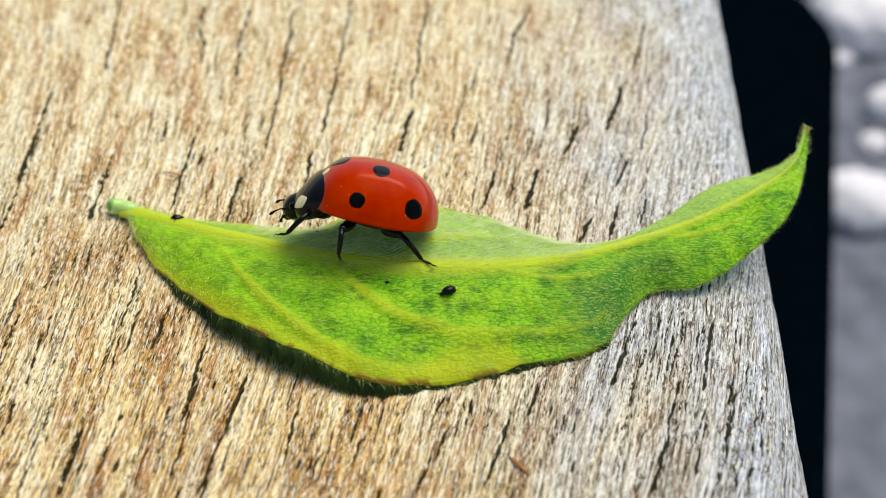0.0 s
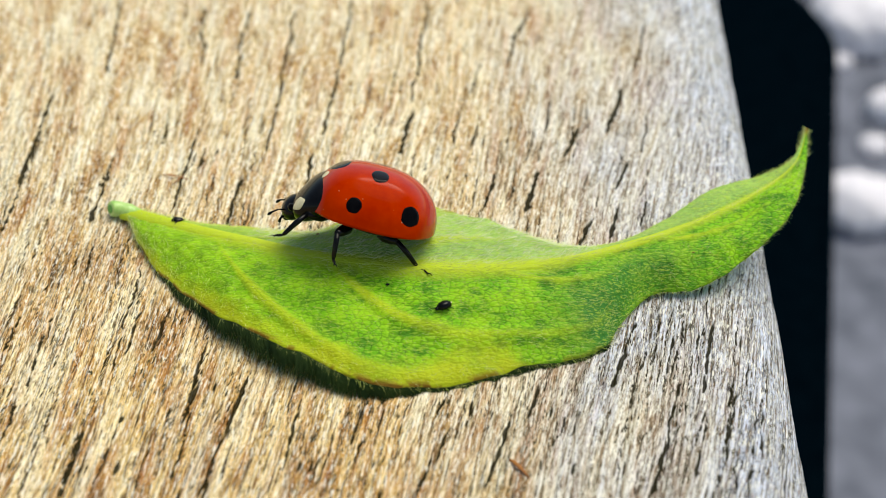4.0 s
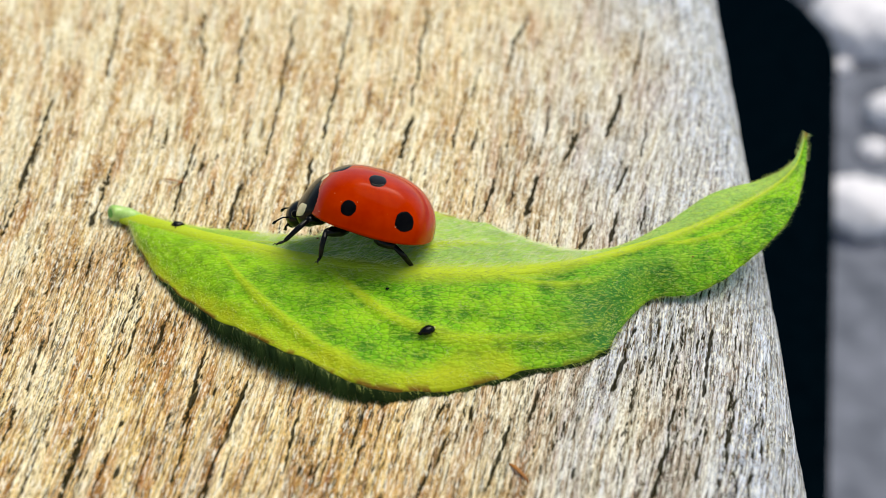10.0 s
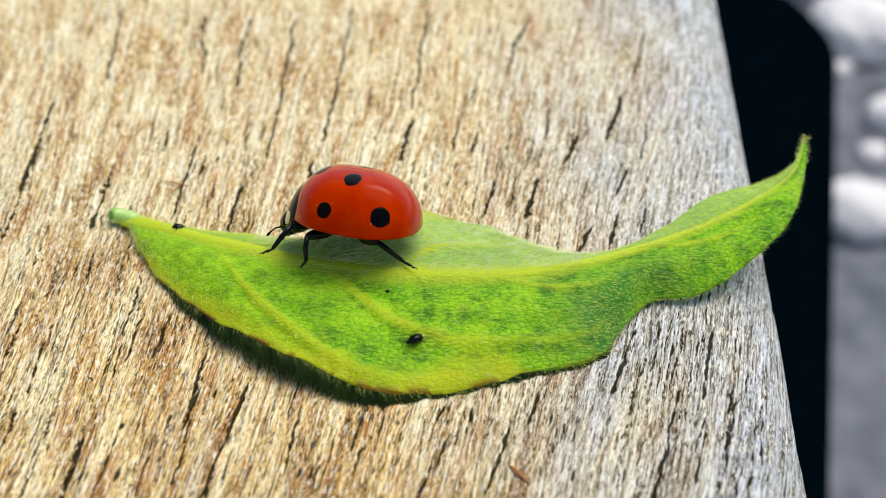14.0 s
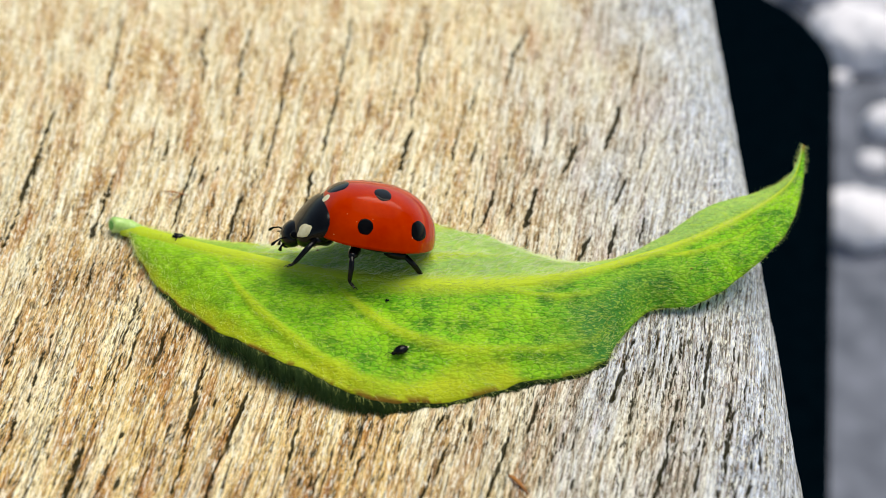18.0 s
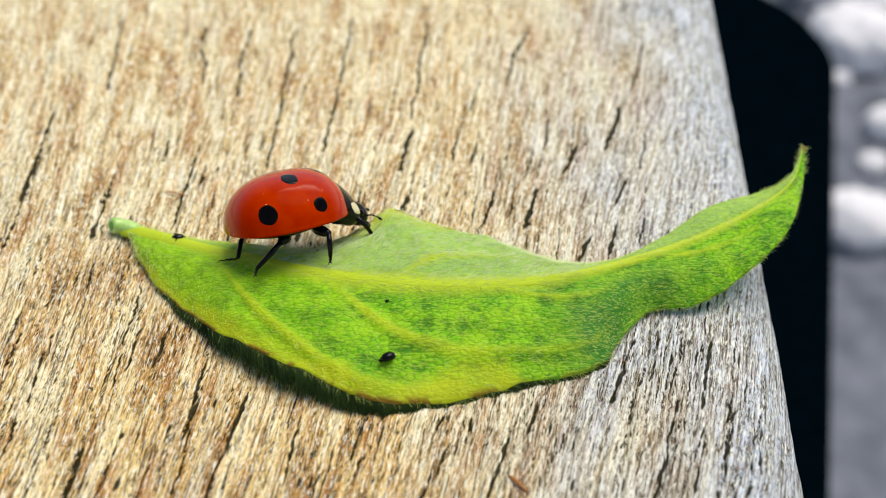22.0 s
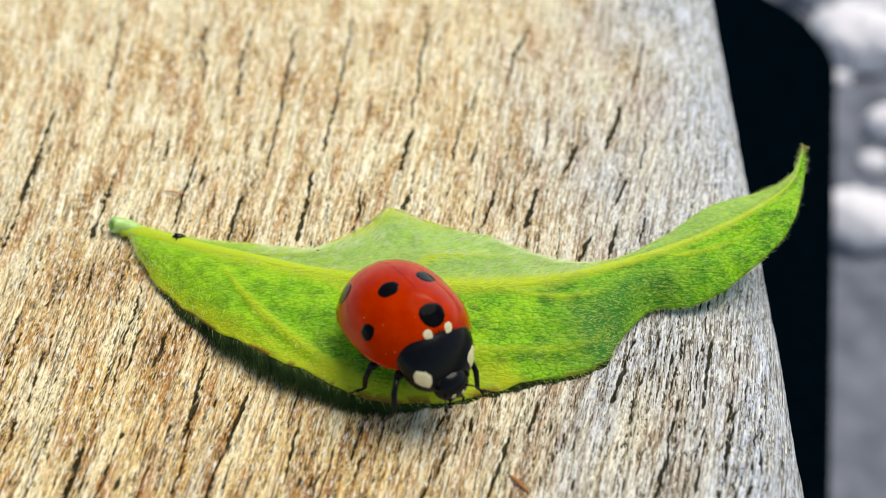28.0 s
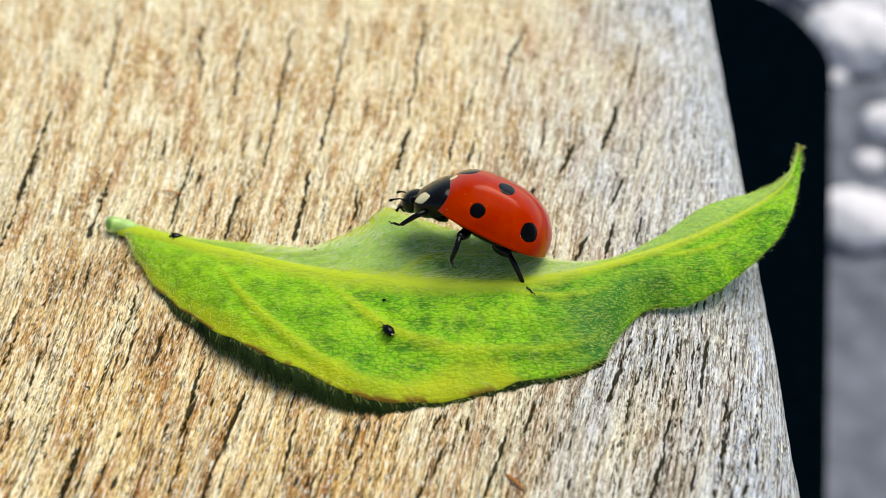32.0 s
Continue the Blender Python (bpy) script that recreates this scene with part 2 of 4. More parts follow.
STONE = plain("sun_fleck_stone", (0.70, 0.66, 0.72), (0.90, 0.86, 0.93), 9.0, 0.8, bump=0.5)
GROUND = plain("grey_gravel", (0.050, 0.058, 0.082), (0.22, 0.23, 0.29), 45.0, 0.9, bump=3.0)


# ---- building helpers (sizes in millimetres) ----
def mesh_of(bm, name, material, smooth=True):
    me = bpy.data.meshes.new(name)
    bmesh.ops.recalc_face_normals(bm, faces=bm.faces)
    bm.to_mesh(me)
    bm.free()
    me.transform(Matrix.Scale(MM, 4))
    me.materials.append(material)
    me.polygons.foreach_set("use_smooth", [smooth] * len(me.polygons))
    return me


def part(name, bm, material, parent, label="", at=(0, 0, 0), smooth=True):
    ob = new(name, mesh_of(bm, name, material, smooth))
    ob.parent = parent
    ob.location = Vector(at) * MM
    return tagged(ob, label) if label else ob


def tube(bm, points, radii, seg=10, squash=1.0):
    """A tapered round rod along points, closed at both ends."""
    pts = [Vector(p) for p in points]
    rings, side = [], None
    for i, p in enumerate(pts):
        d = (pts[min(i + 1, len(pts) - 1)] - pts[max(i - 1, 0)]).normalized()
        if side is None:
            side = d.cross(Vector((0, 0, 1)) if abs(d.z) < 0.9 else Vector((1, 0, 0))).normalized()
        side = (side - d * side.dot(d)).normalized()
        up = d.cross(side)
        rings.append([bm.verts.new(p + radii[i] * (math.cos(a) * side + squash * math.sin(a) * up))
                      for a in [k * math.tau / seg for k in range(seg)]])
    for a, b in zip(rings, rings[1:]):
        for k in range(seg):
            bm.faces.new((a[k], a[(k + 1) % seg], b[(k + 1) % seg], b[k]))
    bm.faces.new(rings[0])
    bm.faces.new(rings[-1])


def blob(bm, centre, axes, turn=(0, 0, 0), u=20, v=14, lump=0.0):
    """An ellipsoid with slight lumps."""
    m = pose(*centre, *turn) @ Matrix.Diagonal((*axes, 1))
    made = bmesh.ops.create_uvsphere(bm, u_segments=u, v_segments=v, radius=1.0)["verts"]
    for w in made:
        w.co = m @ (w.co * (1 + lump * noise.noise(w.co * 2.3 + Vector(centre))))


def grid_mesh(bm, rows):
    vs = [[bm.verts.new(p) for p in r] for r in rows]
    for a, b in zip(vs, vs[1:]):
        for k in range(len(a) - 1):
            bm.faces.new((a[k], a[k + 1], b[k + 1], b[k]))
    return vs


def curve_at(points, s):
    """A smooth curve through points, at s in steps of one point."""
    n = len(points) - 1
    s = min(max(s, 0.0), n - 1e-6)
    i = int(s)
    k = s - i
    a, b, c, d = (Vector(points[min(max(j, 0), n)]) for j in (i - 1, i, i + 1, i + 2))
    return 0.5 * (2 * b + (c - a) * k + (2 * a - 5 * b + 4 * c - d) * k ** 2 + (3 * b - a - 3 * c + d) * k ** 3)


def lattice(u, v, seed):
    """Smooth value noise on arrays, 0 to 1."""
    rng = np.random.RandomState(seed)
    tab = rng.rand(256, 256)
    i, j = np.floor(u).astype(int), np.floor(v).astype(int)
    a, b = u - i, v - j
    a, b = a * a * (3 - 2 * a), b * b * (3 - 2 * b)
    g = lambda x, y: tab[x % 256, y % 256]
    return (g(i, j) * (1 - a) + g(i + 1, j) * a) * (1 - b) + (g(i, j + 1) * (1 - a) + g(i + 1, j + 1) * a) * b


# ---- the bench: one weathered slat, its black steel frame ----
LEAN = 0.112            # the slat runs slightly askew of the view
TURN_AT, ROUND = 12.3, 5.0
THICK = 40.0
# drying cracks: fibre at both ends, from, to, width class
CRACKS = [
    (-22.59, -22.00, 4.8, 18.6, 3),
    (-19.59, -19.43, 21.0, 30.6, 2),
    (-14.44, -14.29, 5.5, 14.2, 2),
    (-10.57, -10.59, 12.2, 28.9, 2),
    (-7.83, -7.75, 13.9, 30.6, 2),
    (-3.68, -3.72, 11.9, 16.3, 3),
    (-3.84, -3.86, 17.6, 30.2, 2),
    (-3.19, -3.00, 8.2, 10.0, 4),
    (0.59, 1.24, 22.4, 28.9, 3),
    (-0.95, -0.65, 18.3, 21.7, 2),
    (-1.28, -1.21, 12.8, 16.3, 2),
    (-0.28, -0.21, 12.8, 14.8, 2),
    (6.40, 6.69, 14.2, 18.6, 4),
    (7.08, 7.42, 21.0, 27.7, 2),
    (4.37, 4.93, 11.6, 14.4, 4),
    (3.09, 3.33, 6.7, 10.3, 4),
    (0.88, 1.26, 6.4, 10.3, 2),
    (0.14, 0.40, 5.7, 6.9, 2),
    (-5.42, -5.49, 6.4, 10.0, 2),
    (3.24, 3.25, 14.5, 17.6, 2),
    (-18.33, -18.23, 5.9, 10.8, 3),
    (-8.18, -8.07, 5.5, 11.6, 3),
    (-11.59, -11.45, 5.0, 9.5, 3),
    (0.59, 1.30, 5.7, 8.9, 2),
    (-14.81, -15.17, 21.7, 29.7, 2),
    (-12.97, -12.95, 20.3, 28.9, 2),
    (-22.54, -22.28, 8.9, 12.8, 2),
    (7.54, 7.69, 4.5, 6.9, 3),
    (6.13, 6.43, 3.6, 5.7, 3),
    (7.36, 7.74, 8.7, 11.1, 2),
    (9.15, 9.64, -6.1, -2.1, 4),
    (10.70, 10.87, -2.9, -1.8, 3),
    (11.81, 12.06, -5.1, -2.4, 4),
    (11.72, 12.08, -11.9, -9.6, 5),
    (12.08, 12.33, -9.6, -5.8, 4),
    (11.62, 11.59, -5.1, -3.1, 3),
    (13.55, 13.35, -6.4, -2.0, 4),
    (13.26, 13.68, -9.6, -7.6, 3),
    (13.69, 13.78, -11.0, -7.7, 3),
    (14.75, 14.80, -7.1, -5.4, 3),
    (14.86, 14.98, -9.3, -6.4, 4),
    (14.82, 15.00, -11.7, -9.3, 3),
    (16.39, 16.21, -11.5, -7.7, 3),
    (15.75, 15.78, -11.7, -9.3, 2),
    (16.79, 16.61, -9.6, -7.1, 2),
    (15.46, 15.57, -6.4, -4.0, 2),
    (10.82, 10.90, -4.7, -3.2, 2),
    (10.20, 10.48, -5.1, -3.3, 2),
    (14.04, 13.99, -1.4, 1.0, 2),
    (14.81, 14.64, -4.4, -1.4, 2),
    (-2.48, -2.40, -8.5, -7.4, 5),
    (1.02, 1.32, -8.0, -6.7, 3),
    (1.57, 2.01, -10.5, -8.4, 3),
    (4.25, 4.66, -11.5, -7.7, 4),
    (5.40, 5.62, -7.7, -6.0, 4),
    (6.96, 7.19, -9.4, -7.6, 3),
    (-2.29, -2.05, -10.3, -9.0, 3),
    (-1.63, -1.20, -11.7, -10.3, 3),
    (1.20, 1.49, -11.7, -9.6, 3),
    (7.60, 7.83, -8.7, -7.4, 2),
    (2.57, 2.61, -8.5, -6.8, 2),
    (9.76, 10.08, -9.0, -7.7, 2),
    (6.49, 6.59, -11.0, -9.6, 2),
    (-20.32, -20.15, -4.4, -1.6, 3),
    (-18.52, -18.78, -6.1, -2.5, 3),
    (-18.52, -18.65, -3.1, -1.6, 2),
    (-15.24, -15.21, -11.8, -8.0, 4),
    (-14.91, -15.08, -9.0, -6.1, 2),
    (-13.81, -13.59, -11.7, -7.7, 4),
    (-14.49, -14.38, -3.8, -1.2, 3),
    (-10.73, -10.84, -6.6, -3.3, 3),
    (-10.59, -10.55, -8.0, -5.8, 3),
    (-8.77, -8.44, -11.8, -8.7, 5),
    (-8.44, -8.22, -8.7, -5.2, 4),
    (-5.34, -5.51, -10.6, -7.6, 3),
    (-10.34, -10.37, -11.0, -7.4, 2),
    (-13.25, -13.07, -3.8, -0.9, 4),
    (-14.80, -14.91, -4.9, -2.9, 2),
    (-17.72, -17.85, 1.4, 3.6, 3),
    (-15.01, -15.14, -2.5, 2.3, 2),
    (-3.53, -3.44, -11.3, -8.7, 2),
    (-18.75, -18.82, -9.3, -7.1, 3),
    (-11.95, -11.88, -11.7, -9.3, 2),
    (-17.02, -17.02, -11.9, -10.5, 2),
]


def fibre(x, y):
    """The fibre that runs through a place on the slat."""
    return (x - 0.1667 * y + 0.00085 * y * y) / (1 + 0.01089 * y + 0.0000578 * y * y)


def slat_mesh():
    def spaced(*bits):
        return np.unique(np.concatenate([np.arange(a, b, s) for a, b, s in bits]))
    across = spaced((-90, -34, 4.0), (-34, -26, 0.1), (-26, TURN_AT + ROUND * math.pi / 2, 0.055), (TURN_AT + ROUND * math.pi / 2, TURN_AT + ROUND * math.pi / 2 + THICK - ROUND + 0.1, 1.7))
    along = spaced((-200, -16, 6.0), (-16, 12, 0.15), (12, 38, 0.24), (38, 300, 8.0))
    P, Y = np.meshgrid(across, along, indexing="ij")
    bend = np.clip((P - TURN_AT) / ROUND, 0, math.pi / 2)
    drop = np.clip(P - TURN_AT - ROUND * math.pi / 2, 0, None)
    X = np.minimum(P, TURN_AT) + ROUND * np.sin(bend)
    Z = -ROUND * (1 - np.cos(bend)) - drop
    X0 = np.minimum(P, TURN_AT + 8) + LEAN * Y
    G = fibre(X0, Y)
    wob = 0.5 * (lattice(G / 4, Y / 9, 11) - 0.5)
    G = G + wob
    h = 0.17 * (lattice(G / 0.20, Y / 3.6, 1) - 0.5) + 0.18 * (lattice(G / 0.45, Y / 6.0, 2) - 0.5)
    h += 0.30 * (lattice(G / 1.7, Y / 14, 3) - 0.5) + 0.07 * (lattice(G / 0.15, Y / 0.5, 4) - 0.5)
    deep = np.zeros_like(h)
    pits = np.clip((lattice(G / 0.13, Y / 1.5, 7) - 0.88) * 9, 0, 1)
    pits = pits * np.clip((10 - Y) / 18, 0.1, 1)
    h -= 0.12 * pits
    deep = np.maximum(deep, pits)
    rng = random.Random(12)
    more = []
    for _ in range(240):
        y0, long = rng.triangular(-17, 30, -10), rng.uniform(1.2, 6.5)
        at = rng.uniform(-30, 17)
        more.append((at, at, y0, y0 + long, rng.uniform(0.04, 0.085), rng.uniform(0.15, 0.4)))
    for _ in range(190):
        y0, long, at = rng.uniform(0, 14), rng.uniform(0.8, 4.0), rng.uniform(-24, 14)
        more.append((at, at, y0, y0 + long, rng.uniform(0.06, 0.12), rng.uniform(0.2, 0.45)))
    for g0, g1, y0, y1, w, down in [(g0, g1, y0 - 0.4, y1 + 0.4, 0.07 * w * (1.5 if y0 > 3 else 1.0), 0.75) for g0, g1, y0, y1, w in CRACKS] + more:
        g = 0.5 * (g0 + g1)
        near = (np.abs(G - wob - g) < 0.8 + abs(g1 - g0)) & (Y > y0) & (Y < y1)
        gg, yy = (G - wob)[near], Y[near]
        run = np.clip((yy - y0) / 0.7, 0, 1) * np.clip((y1 - yy) / 0.7, 0, 1)
        off = gg - g0 - (g1 - g0) * (yy - y0) / (y1 - y0) + 0.22 * (lattice(yy / 1.6, yy * 0 + g, 8) - 0.5) + 0.12 * (lattice(yy / 0.5, yy * 0 + g, 9) - 0.5) + 0.10 * (lattice(yy / 0.2, yy * 0 + g, 14) - 0.5)
        width = 0.33 * w * (0.15 + 1.35 * lattice(yy / 0.3, yy * 0 + 3 * g, 10)) + 1e-6
        bead = np.clip(2.6 * lattice(yy / 0.28, yy * 0 + 5 * g, 13) - 0.25, (0.7 if y0 > 3 else 0.25) if down == 0.75 else 0.0, 1)
        c = np.exp(-(off / width) ** 4) * run * (0.25 + 0.75 * bead)
        h[near] -= 0.3 * down * c
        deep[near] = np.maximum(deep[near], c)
    h = 0.7 * h * np.clip((drop < 1) * 1.0, 0.1, 1) * (1 - 0.45 * bend)
    NX, NZ = np.sin(bend), np.cos(bend)
    co = np.stack([X + LEAN * Y + NX * h, Y, Z + NZ * h], -1).reshape(-1, 3)
    a, b = P.shape
    i = (np.arange(a - 1)[:, None] * b + np.arange(b - 1)[None]).ravel()
    top = np.stack([i, i + b, i + b + 1, i + 1], 1)
    # close the underside and the ends with a plain skirt
    base = len(co)
    ring = np.concatenate([np.arange(a) * b, (a - 1) * b + np.arange(1, b), (np.arange(a - 1)[::-1]) * b + b - 1, np.arange(1, b - 1)[::-1]])
    low = co[ring].copy()
    low[:, 2] = -THICK
    loop = np.arange(len(ring))
    nxt = (loop + 1) % len(ring)
    skirt = np.stack([ring[loop], base + loop, base + nxt, ring[nxt]], 1)
    me = bpy.data.meshes.new("slat")
    me.from_pydata((np.concatenate([co, low]) * MM).tolist(), [], top.tolist() + skirt.tolist() + [list(range(base, base + len(ring)))[::-1]])
    grain = np.zeros((len(me.vertices), 3), np.float32)
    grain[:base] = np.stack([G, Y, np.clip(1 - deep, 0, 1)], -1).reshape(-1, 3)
    place = np.zeros_like(grain)
    place[:base] = np.stack([P, Y, h], -1).reshape(-1, 3)
    for name, data in (("grain", grain), ("place", place)):
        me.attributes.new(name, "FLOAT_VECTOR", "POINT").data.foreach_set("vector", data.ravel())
    me.polygons.foreach_set("use_smooth", [True] * len(top) + [False] * (len(skirt) + 1))
    me.materials.append(WOOD)
    me.update()
    return me


bench = tagged(new("bench"), "weathered bare wooden bench slat on a black steel frame", "bench")
bench.location = (0, 0, -0.45)
slat = tagged(new("slat", slat_mesh()), "weathered greyish tan wooden slat with drying cracks and a rounded edge")
slat.parent = bench
slat.location = (0, 0, 0.45)


def frame_plate():
    """Black plate under the slat that reaches out past its edge, with a rounded corner."""
    bm = bmesh.new()
    edge = lambda y: 54.0 + 0.281 * y
    r, yc = 62.0, 392.0
    outline = [(-260, -150), (edge(-150), -150)]
    for k in range(13):
        a = radians(-16 + k * (106 / 12))
        outline.append((edge(yc - r) - r * 0.96 + r * math.cos(a), yc - r + r * math.sin(a)))
    outline += [(-260, yc)]
    vs = [bm.verts.new((x, y, 0)) for x, y in outline]
    f = bm.faces.new(vs)
    for v in bmesh.ops.extrude_face_region(bm, geom=[f])["geom"]:
        if isinstance(v, bmesh.types.BMVert):
            v.co.z -= 24
    bmesh.ops.bevel(bm, geom=[e for e in bm.edges if abs(e.verts[0].co.z - e.verts[1].co.z) < 1], offset=6.0, segments=4, affect="EDGES")
    return bm


plate = part("frame_plate", frame_plate(), STEEL, bench, "black painted steel plate with a rounded corner below the slat", at=(0, 0, 290), smooth=False)
for y in (-60, 80):
    bm = bmesh.new()
    tube(bm, [(0, 0, 0), (0, 0, 4), (0, 0, 450 - THICK)], [20, 17, 17], 24)
    part("leg", bm, STEEL, bench, at=(-30, y, 0))

# ---- ground far below, out of focus ----
def ground_mesh():
    bm = bmesh.new()
    ticks = [-60000, -8000, -2000, -600, 0, 300, 600, 1200, 3000, 9000, 60000]
    grid_mesh(bm, [[(x, y, 0) for y in ticks] for x in ticks])
    return bm


ground = tagged(new("ground", mesh_of(ground_mesh(), "ground", GROUND)), "grey gravelly ground below the bench", "ground", kind="structure")
ground.location = (0, 0, -0.45)


def stone(x, y, size, k):
    bm = bmesh.new()
    blob(bm, (0, 0, 0.30), (1, 0.85, 0.5), (0, 0, 40 * k), 18, 12, 0.35)
    for v in bm.verts:
        v.co = v.co * size
        v.co.z = max(v.co.z, -0.2)
    ob = new("stone", mesh_of(bm, "stone", STONE))
    ob.location = (x * MM, y * MM, -0.45)
    return tagged(ob, "pale rounded stone standing in for a sun fleck on grey gravel", "stone", "pale stones on the ground")


# pale stones stand in for blurred sun flecks, placed to fit the view
for k, (x, y, size) in enumerate([(306, 576, 34), (372, 712, 24), (380, 845, 50), (440, 885, 54), (398, 955, 50), (350, 790, 12), (340, 660, 13)]):
    stone(x, y, size, k)

# ---- the leaf ----
MIDRIB = [(-16.71, 6.01, 0.40), (-15.05, 5.07, 0.62), (-12.71, 3.77, 0.99), (-9.88, 2.35, 1.43), (-6.63, 0.85, 1.86), (-3.86, 0.05, 2.05), (-1.17, -0.46, 2.14), (1.48, -0.62, 2.17), (3.88, -0.30, 2.11), (6.35, 0.38, 2.01), (8.93, 1.46, 1.92), (11.62, 2.79, 1.86), (14.26, 4.22, 1.98), (16.88, 5.98, 2.23), (18.55, 7.62, 2.60), (19.67, 10.13, 2.91)]
NEAR_EDGE = [(-16.36, 5.28, 0.45), (-15.08, 2.88, 0.25), (-12.58, -0.35, 0.50), (-9.35, -3.35, 1.15), (-5.95, -5.29, 1.20), (-3.05, -6.46, 0.65), (0.15, -6.20, 0.30), (3.43, -5.18, 0.30), (7.09, -4.02, 0.30), (8.27, -2.39, 0.40), (10.09, -0.27, 0.35), (11.98, -0.24, 0.54), (14.42, 0.98, 1.22), (17.17, 3.38, 2.22), (18.76, 6.74, 2.54), (19.72, 10.07, 2.91)]
FAR_EDGE = [(-16.63, 6.38, 0.34), (-14.74, 5.61, 0.50), (-12.34, 4.71, 0.68), (-9.60, 4.04, 0.93), (-6.84, 3.76, 0.93), (-4.40, 4.76, 1.24), (-2.69, 5.96, 1.67), (0.17, 5.32, 1.05), (3.05, 4.22, 0.93), (5.62, 2.31, 1.24), (8.34, 2.00, 1.61), (11.21, 3.68, 1.80), (13.50, 5.51, 2.05), (16.51, 6.77, 2.23), (18.33, 7.76, 2.57), (19.63, 10.19, 2.91)]
# side veins: where they leave the midrib, how far out they run, how fast they bend along the rim, where they end
NEAR_VEINS = [(2.45, 0.93, 0.75, 6.8), (4.3, 0.86, 1.45, 9.2), (7.3, 0.55, 1.4, 9.6), (10.4, 0.5, 0.9, 13.0)]
FAR_VEINS = [(2.6, 0.6, 0.9, 4.6), (5.6, 0.55, 1.0, 8.6)]


def vein_reach(v, s):
    s0, out, bend, _ = v
    return out * (1 - math.exp(-max(0.0, s - s0) / bend))


def leaf_point(s, v, lift=0.0):
    """A place on the leaf: s along the midrib, v from the near rim (-1) to the far rim (1)."""
    m = curve_at(MIDRIB, s)
    e = curve_at(NEAR_EDGE if v < 0 else FAR_EDGE, s)
    w = abs(v)
    p = m.lerp(e, w)
    slim = min(1.0, (e - m).length / 3.0)
    p.z += slim * (0.5 if v < 0 else 0.3) * math.sin(math.pi * w)
    for vein in (NEAR_VEINS if v < 0 else FAR_VEINS):
        if vein[0] < s < vein[3]:
            d = (w - vein_reach(vein, s)) / 0.075
            p.z += slim * (0.22 * math.exp(-d * d) - 0.15 * math.exp(-(d / 2.6) ** 2)) * min(1, (s - vein[0]) * 1.2, (vein[3] - s) * 0.7)
    p.z += slim * 0.14 * math.exp(-(w / 0.10) ** 2)
    p.z += slim * 0.075 * noise.noise((s * 5.5, v * 8.0, 1.0)) * min(1, w * 4)
    p.z += slim * 0.16 * noise.noise((s * 1.1, v * 2.2, 3.0)) * min(1, w * 3)
    rim = max(0.0, w - 0.8) / 0.2
    p += Vector((0.3, 1, 0.2)) * 0.15 * slim * rim * noise.noise((s * 3.1, 7.0 + v, 0.5))
    p.z += lift
    return p


def fold_at(s, v):
    """How near a place lies to a side vein, 0 to 1."""
    best = 0.0
    for vein in (NEAR_VEINS if v < 0 else FAR_VEINS):
        if vein[0] < s < vein[3]:
            d = (abs(v) - vein_reach(vein, s)) / (0.062 + 0.03 * noise.noise((s * 2, v * 2, 1.0)))
            best = max(best, math.exp(-d * d) * min(1, 0.25 + (s - vein[0]) * 1.1) * (1 - 0.85 * (s - vein[0]) / (vein[3] - vein[0])))
    return best


def leaf_frame(s, v):
    a = leaf_point(s + 0.05, v) - leaf_point(s - 0.05, v)
    b = leaf_point(s, min(1, v + 0.03)) - leaf_point(s, max(-1, v - 0.03))
    n = a.cross(b).normalized()
    return a.normalized(), (n if n.z > 0 else -n)


def blade_mesh():
    bm = bmesh.new()
    ss = [15 * k / 220 for k in range(221)]
    vv = [-1 + 2 * k / 72 for k in range(73)]
    thick = 0.16
    up = [[leaf_point(s, v) for v in vv] for s in ss]
    a = grid_mesh(bm, up)
    b = grid_mesh(bm, [[p - Vector((0, 0, thick * (1 - 0.6 * abs(vv[k]) ** 3))) for k, p in enumerate(r)] for r in up])
    rim = [[r[0] for r in a], [r[0] for r in b]], [[r[-1] for r in a], [r[-1] for r in b]], [a[0], b[0]], [a[-1], b[-1]]
    for x, y in rim:
        for k in range(len(x) - 1):
            bm.faces.new((x[k], x[k + 1], y[k + 1], y[k]))
    me = mesh_of(bm, "blade", LEAF)
    n = len(ss) * len(vv)
    data = np.zeros((2 * n, 3), np.float32)
    for name, one in (("blade", [[s, abs(v), fold_at(s, v)] for s in ss for v in vv]),
                      ("half", [[min(1, max(0, v * 5)), min(1.0, math.exp(-((s - 8.5) / 0.7) ** 2 - ((v + 0.85) / 0.35) ** 2) + 0.6 * math.exp(-((s - 9.9) / 1.2) ** 2 - ((v + 0.6) / 0.45) ** 2)), 1 - 0.75 * min(1, max(0, (s - 6.9) / 0.9))] for s in ss for v in vv])):
        data[:n] = data[n:] = np.array(one)
        me.attributes.new(name, "FLOAT_VECTOR", "POINT").data.foreach_set("vector", data.ravel())
    return me


leaf = tagged(new("leaf"), "fresh green downy leaf lying underside up on the wood", "leaf")
blade = new("blade", blade_mesh())
blade.parent = leaf
bm = bmesh.new()
tube(bm, [curve_at(MIDRIB, 15 * k / 90) - Vector((0, 0, 0.06)) for k in range(91)], [0.46 * (1 - 0.66 * (k / 90)) * (1 - (k / 90) ** 8) + 0.02 for k in range(91)], 14, 0.6)
part("midrib", bm, LEAF, leaf, "raised yellow-green midrib")
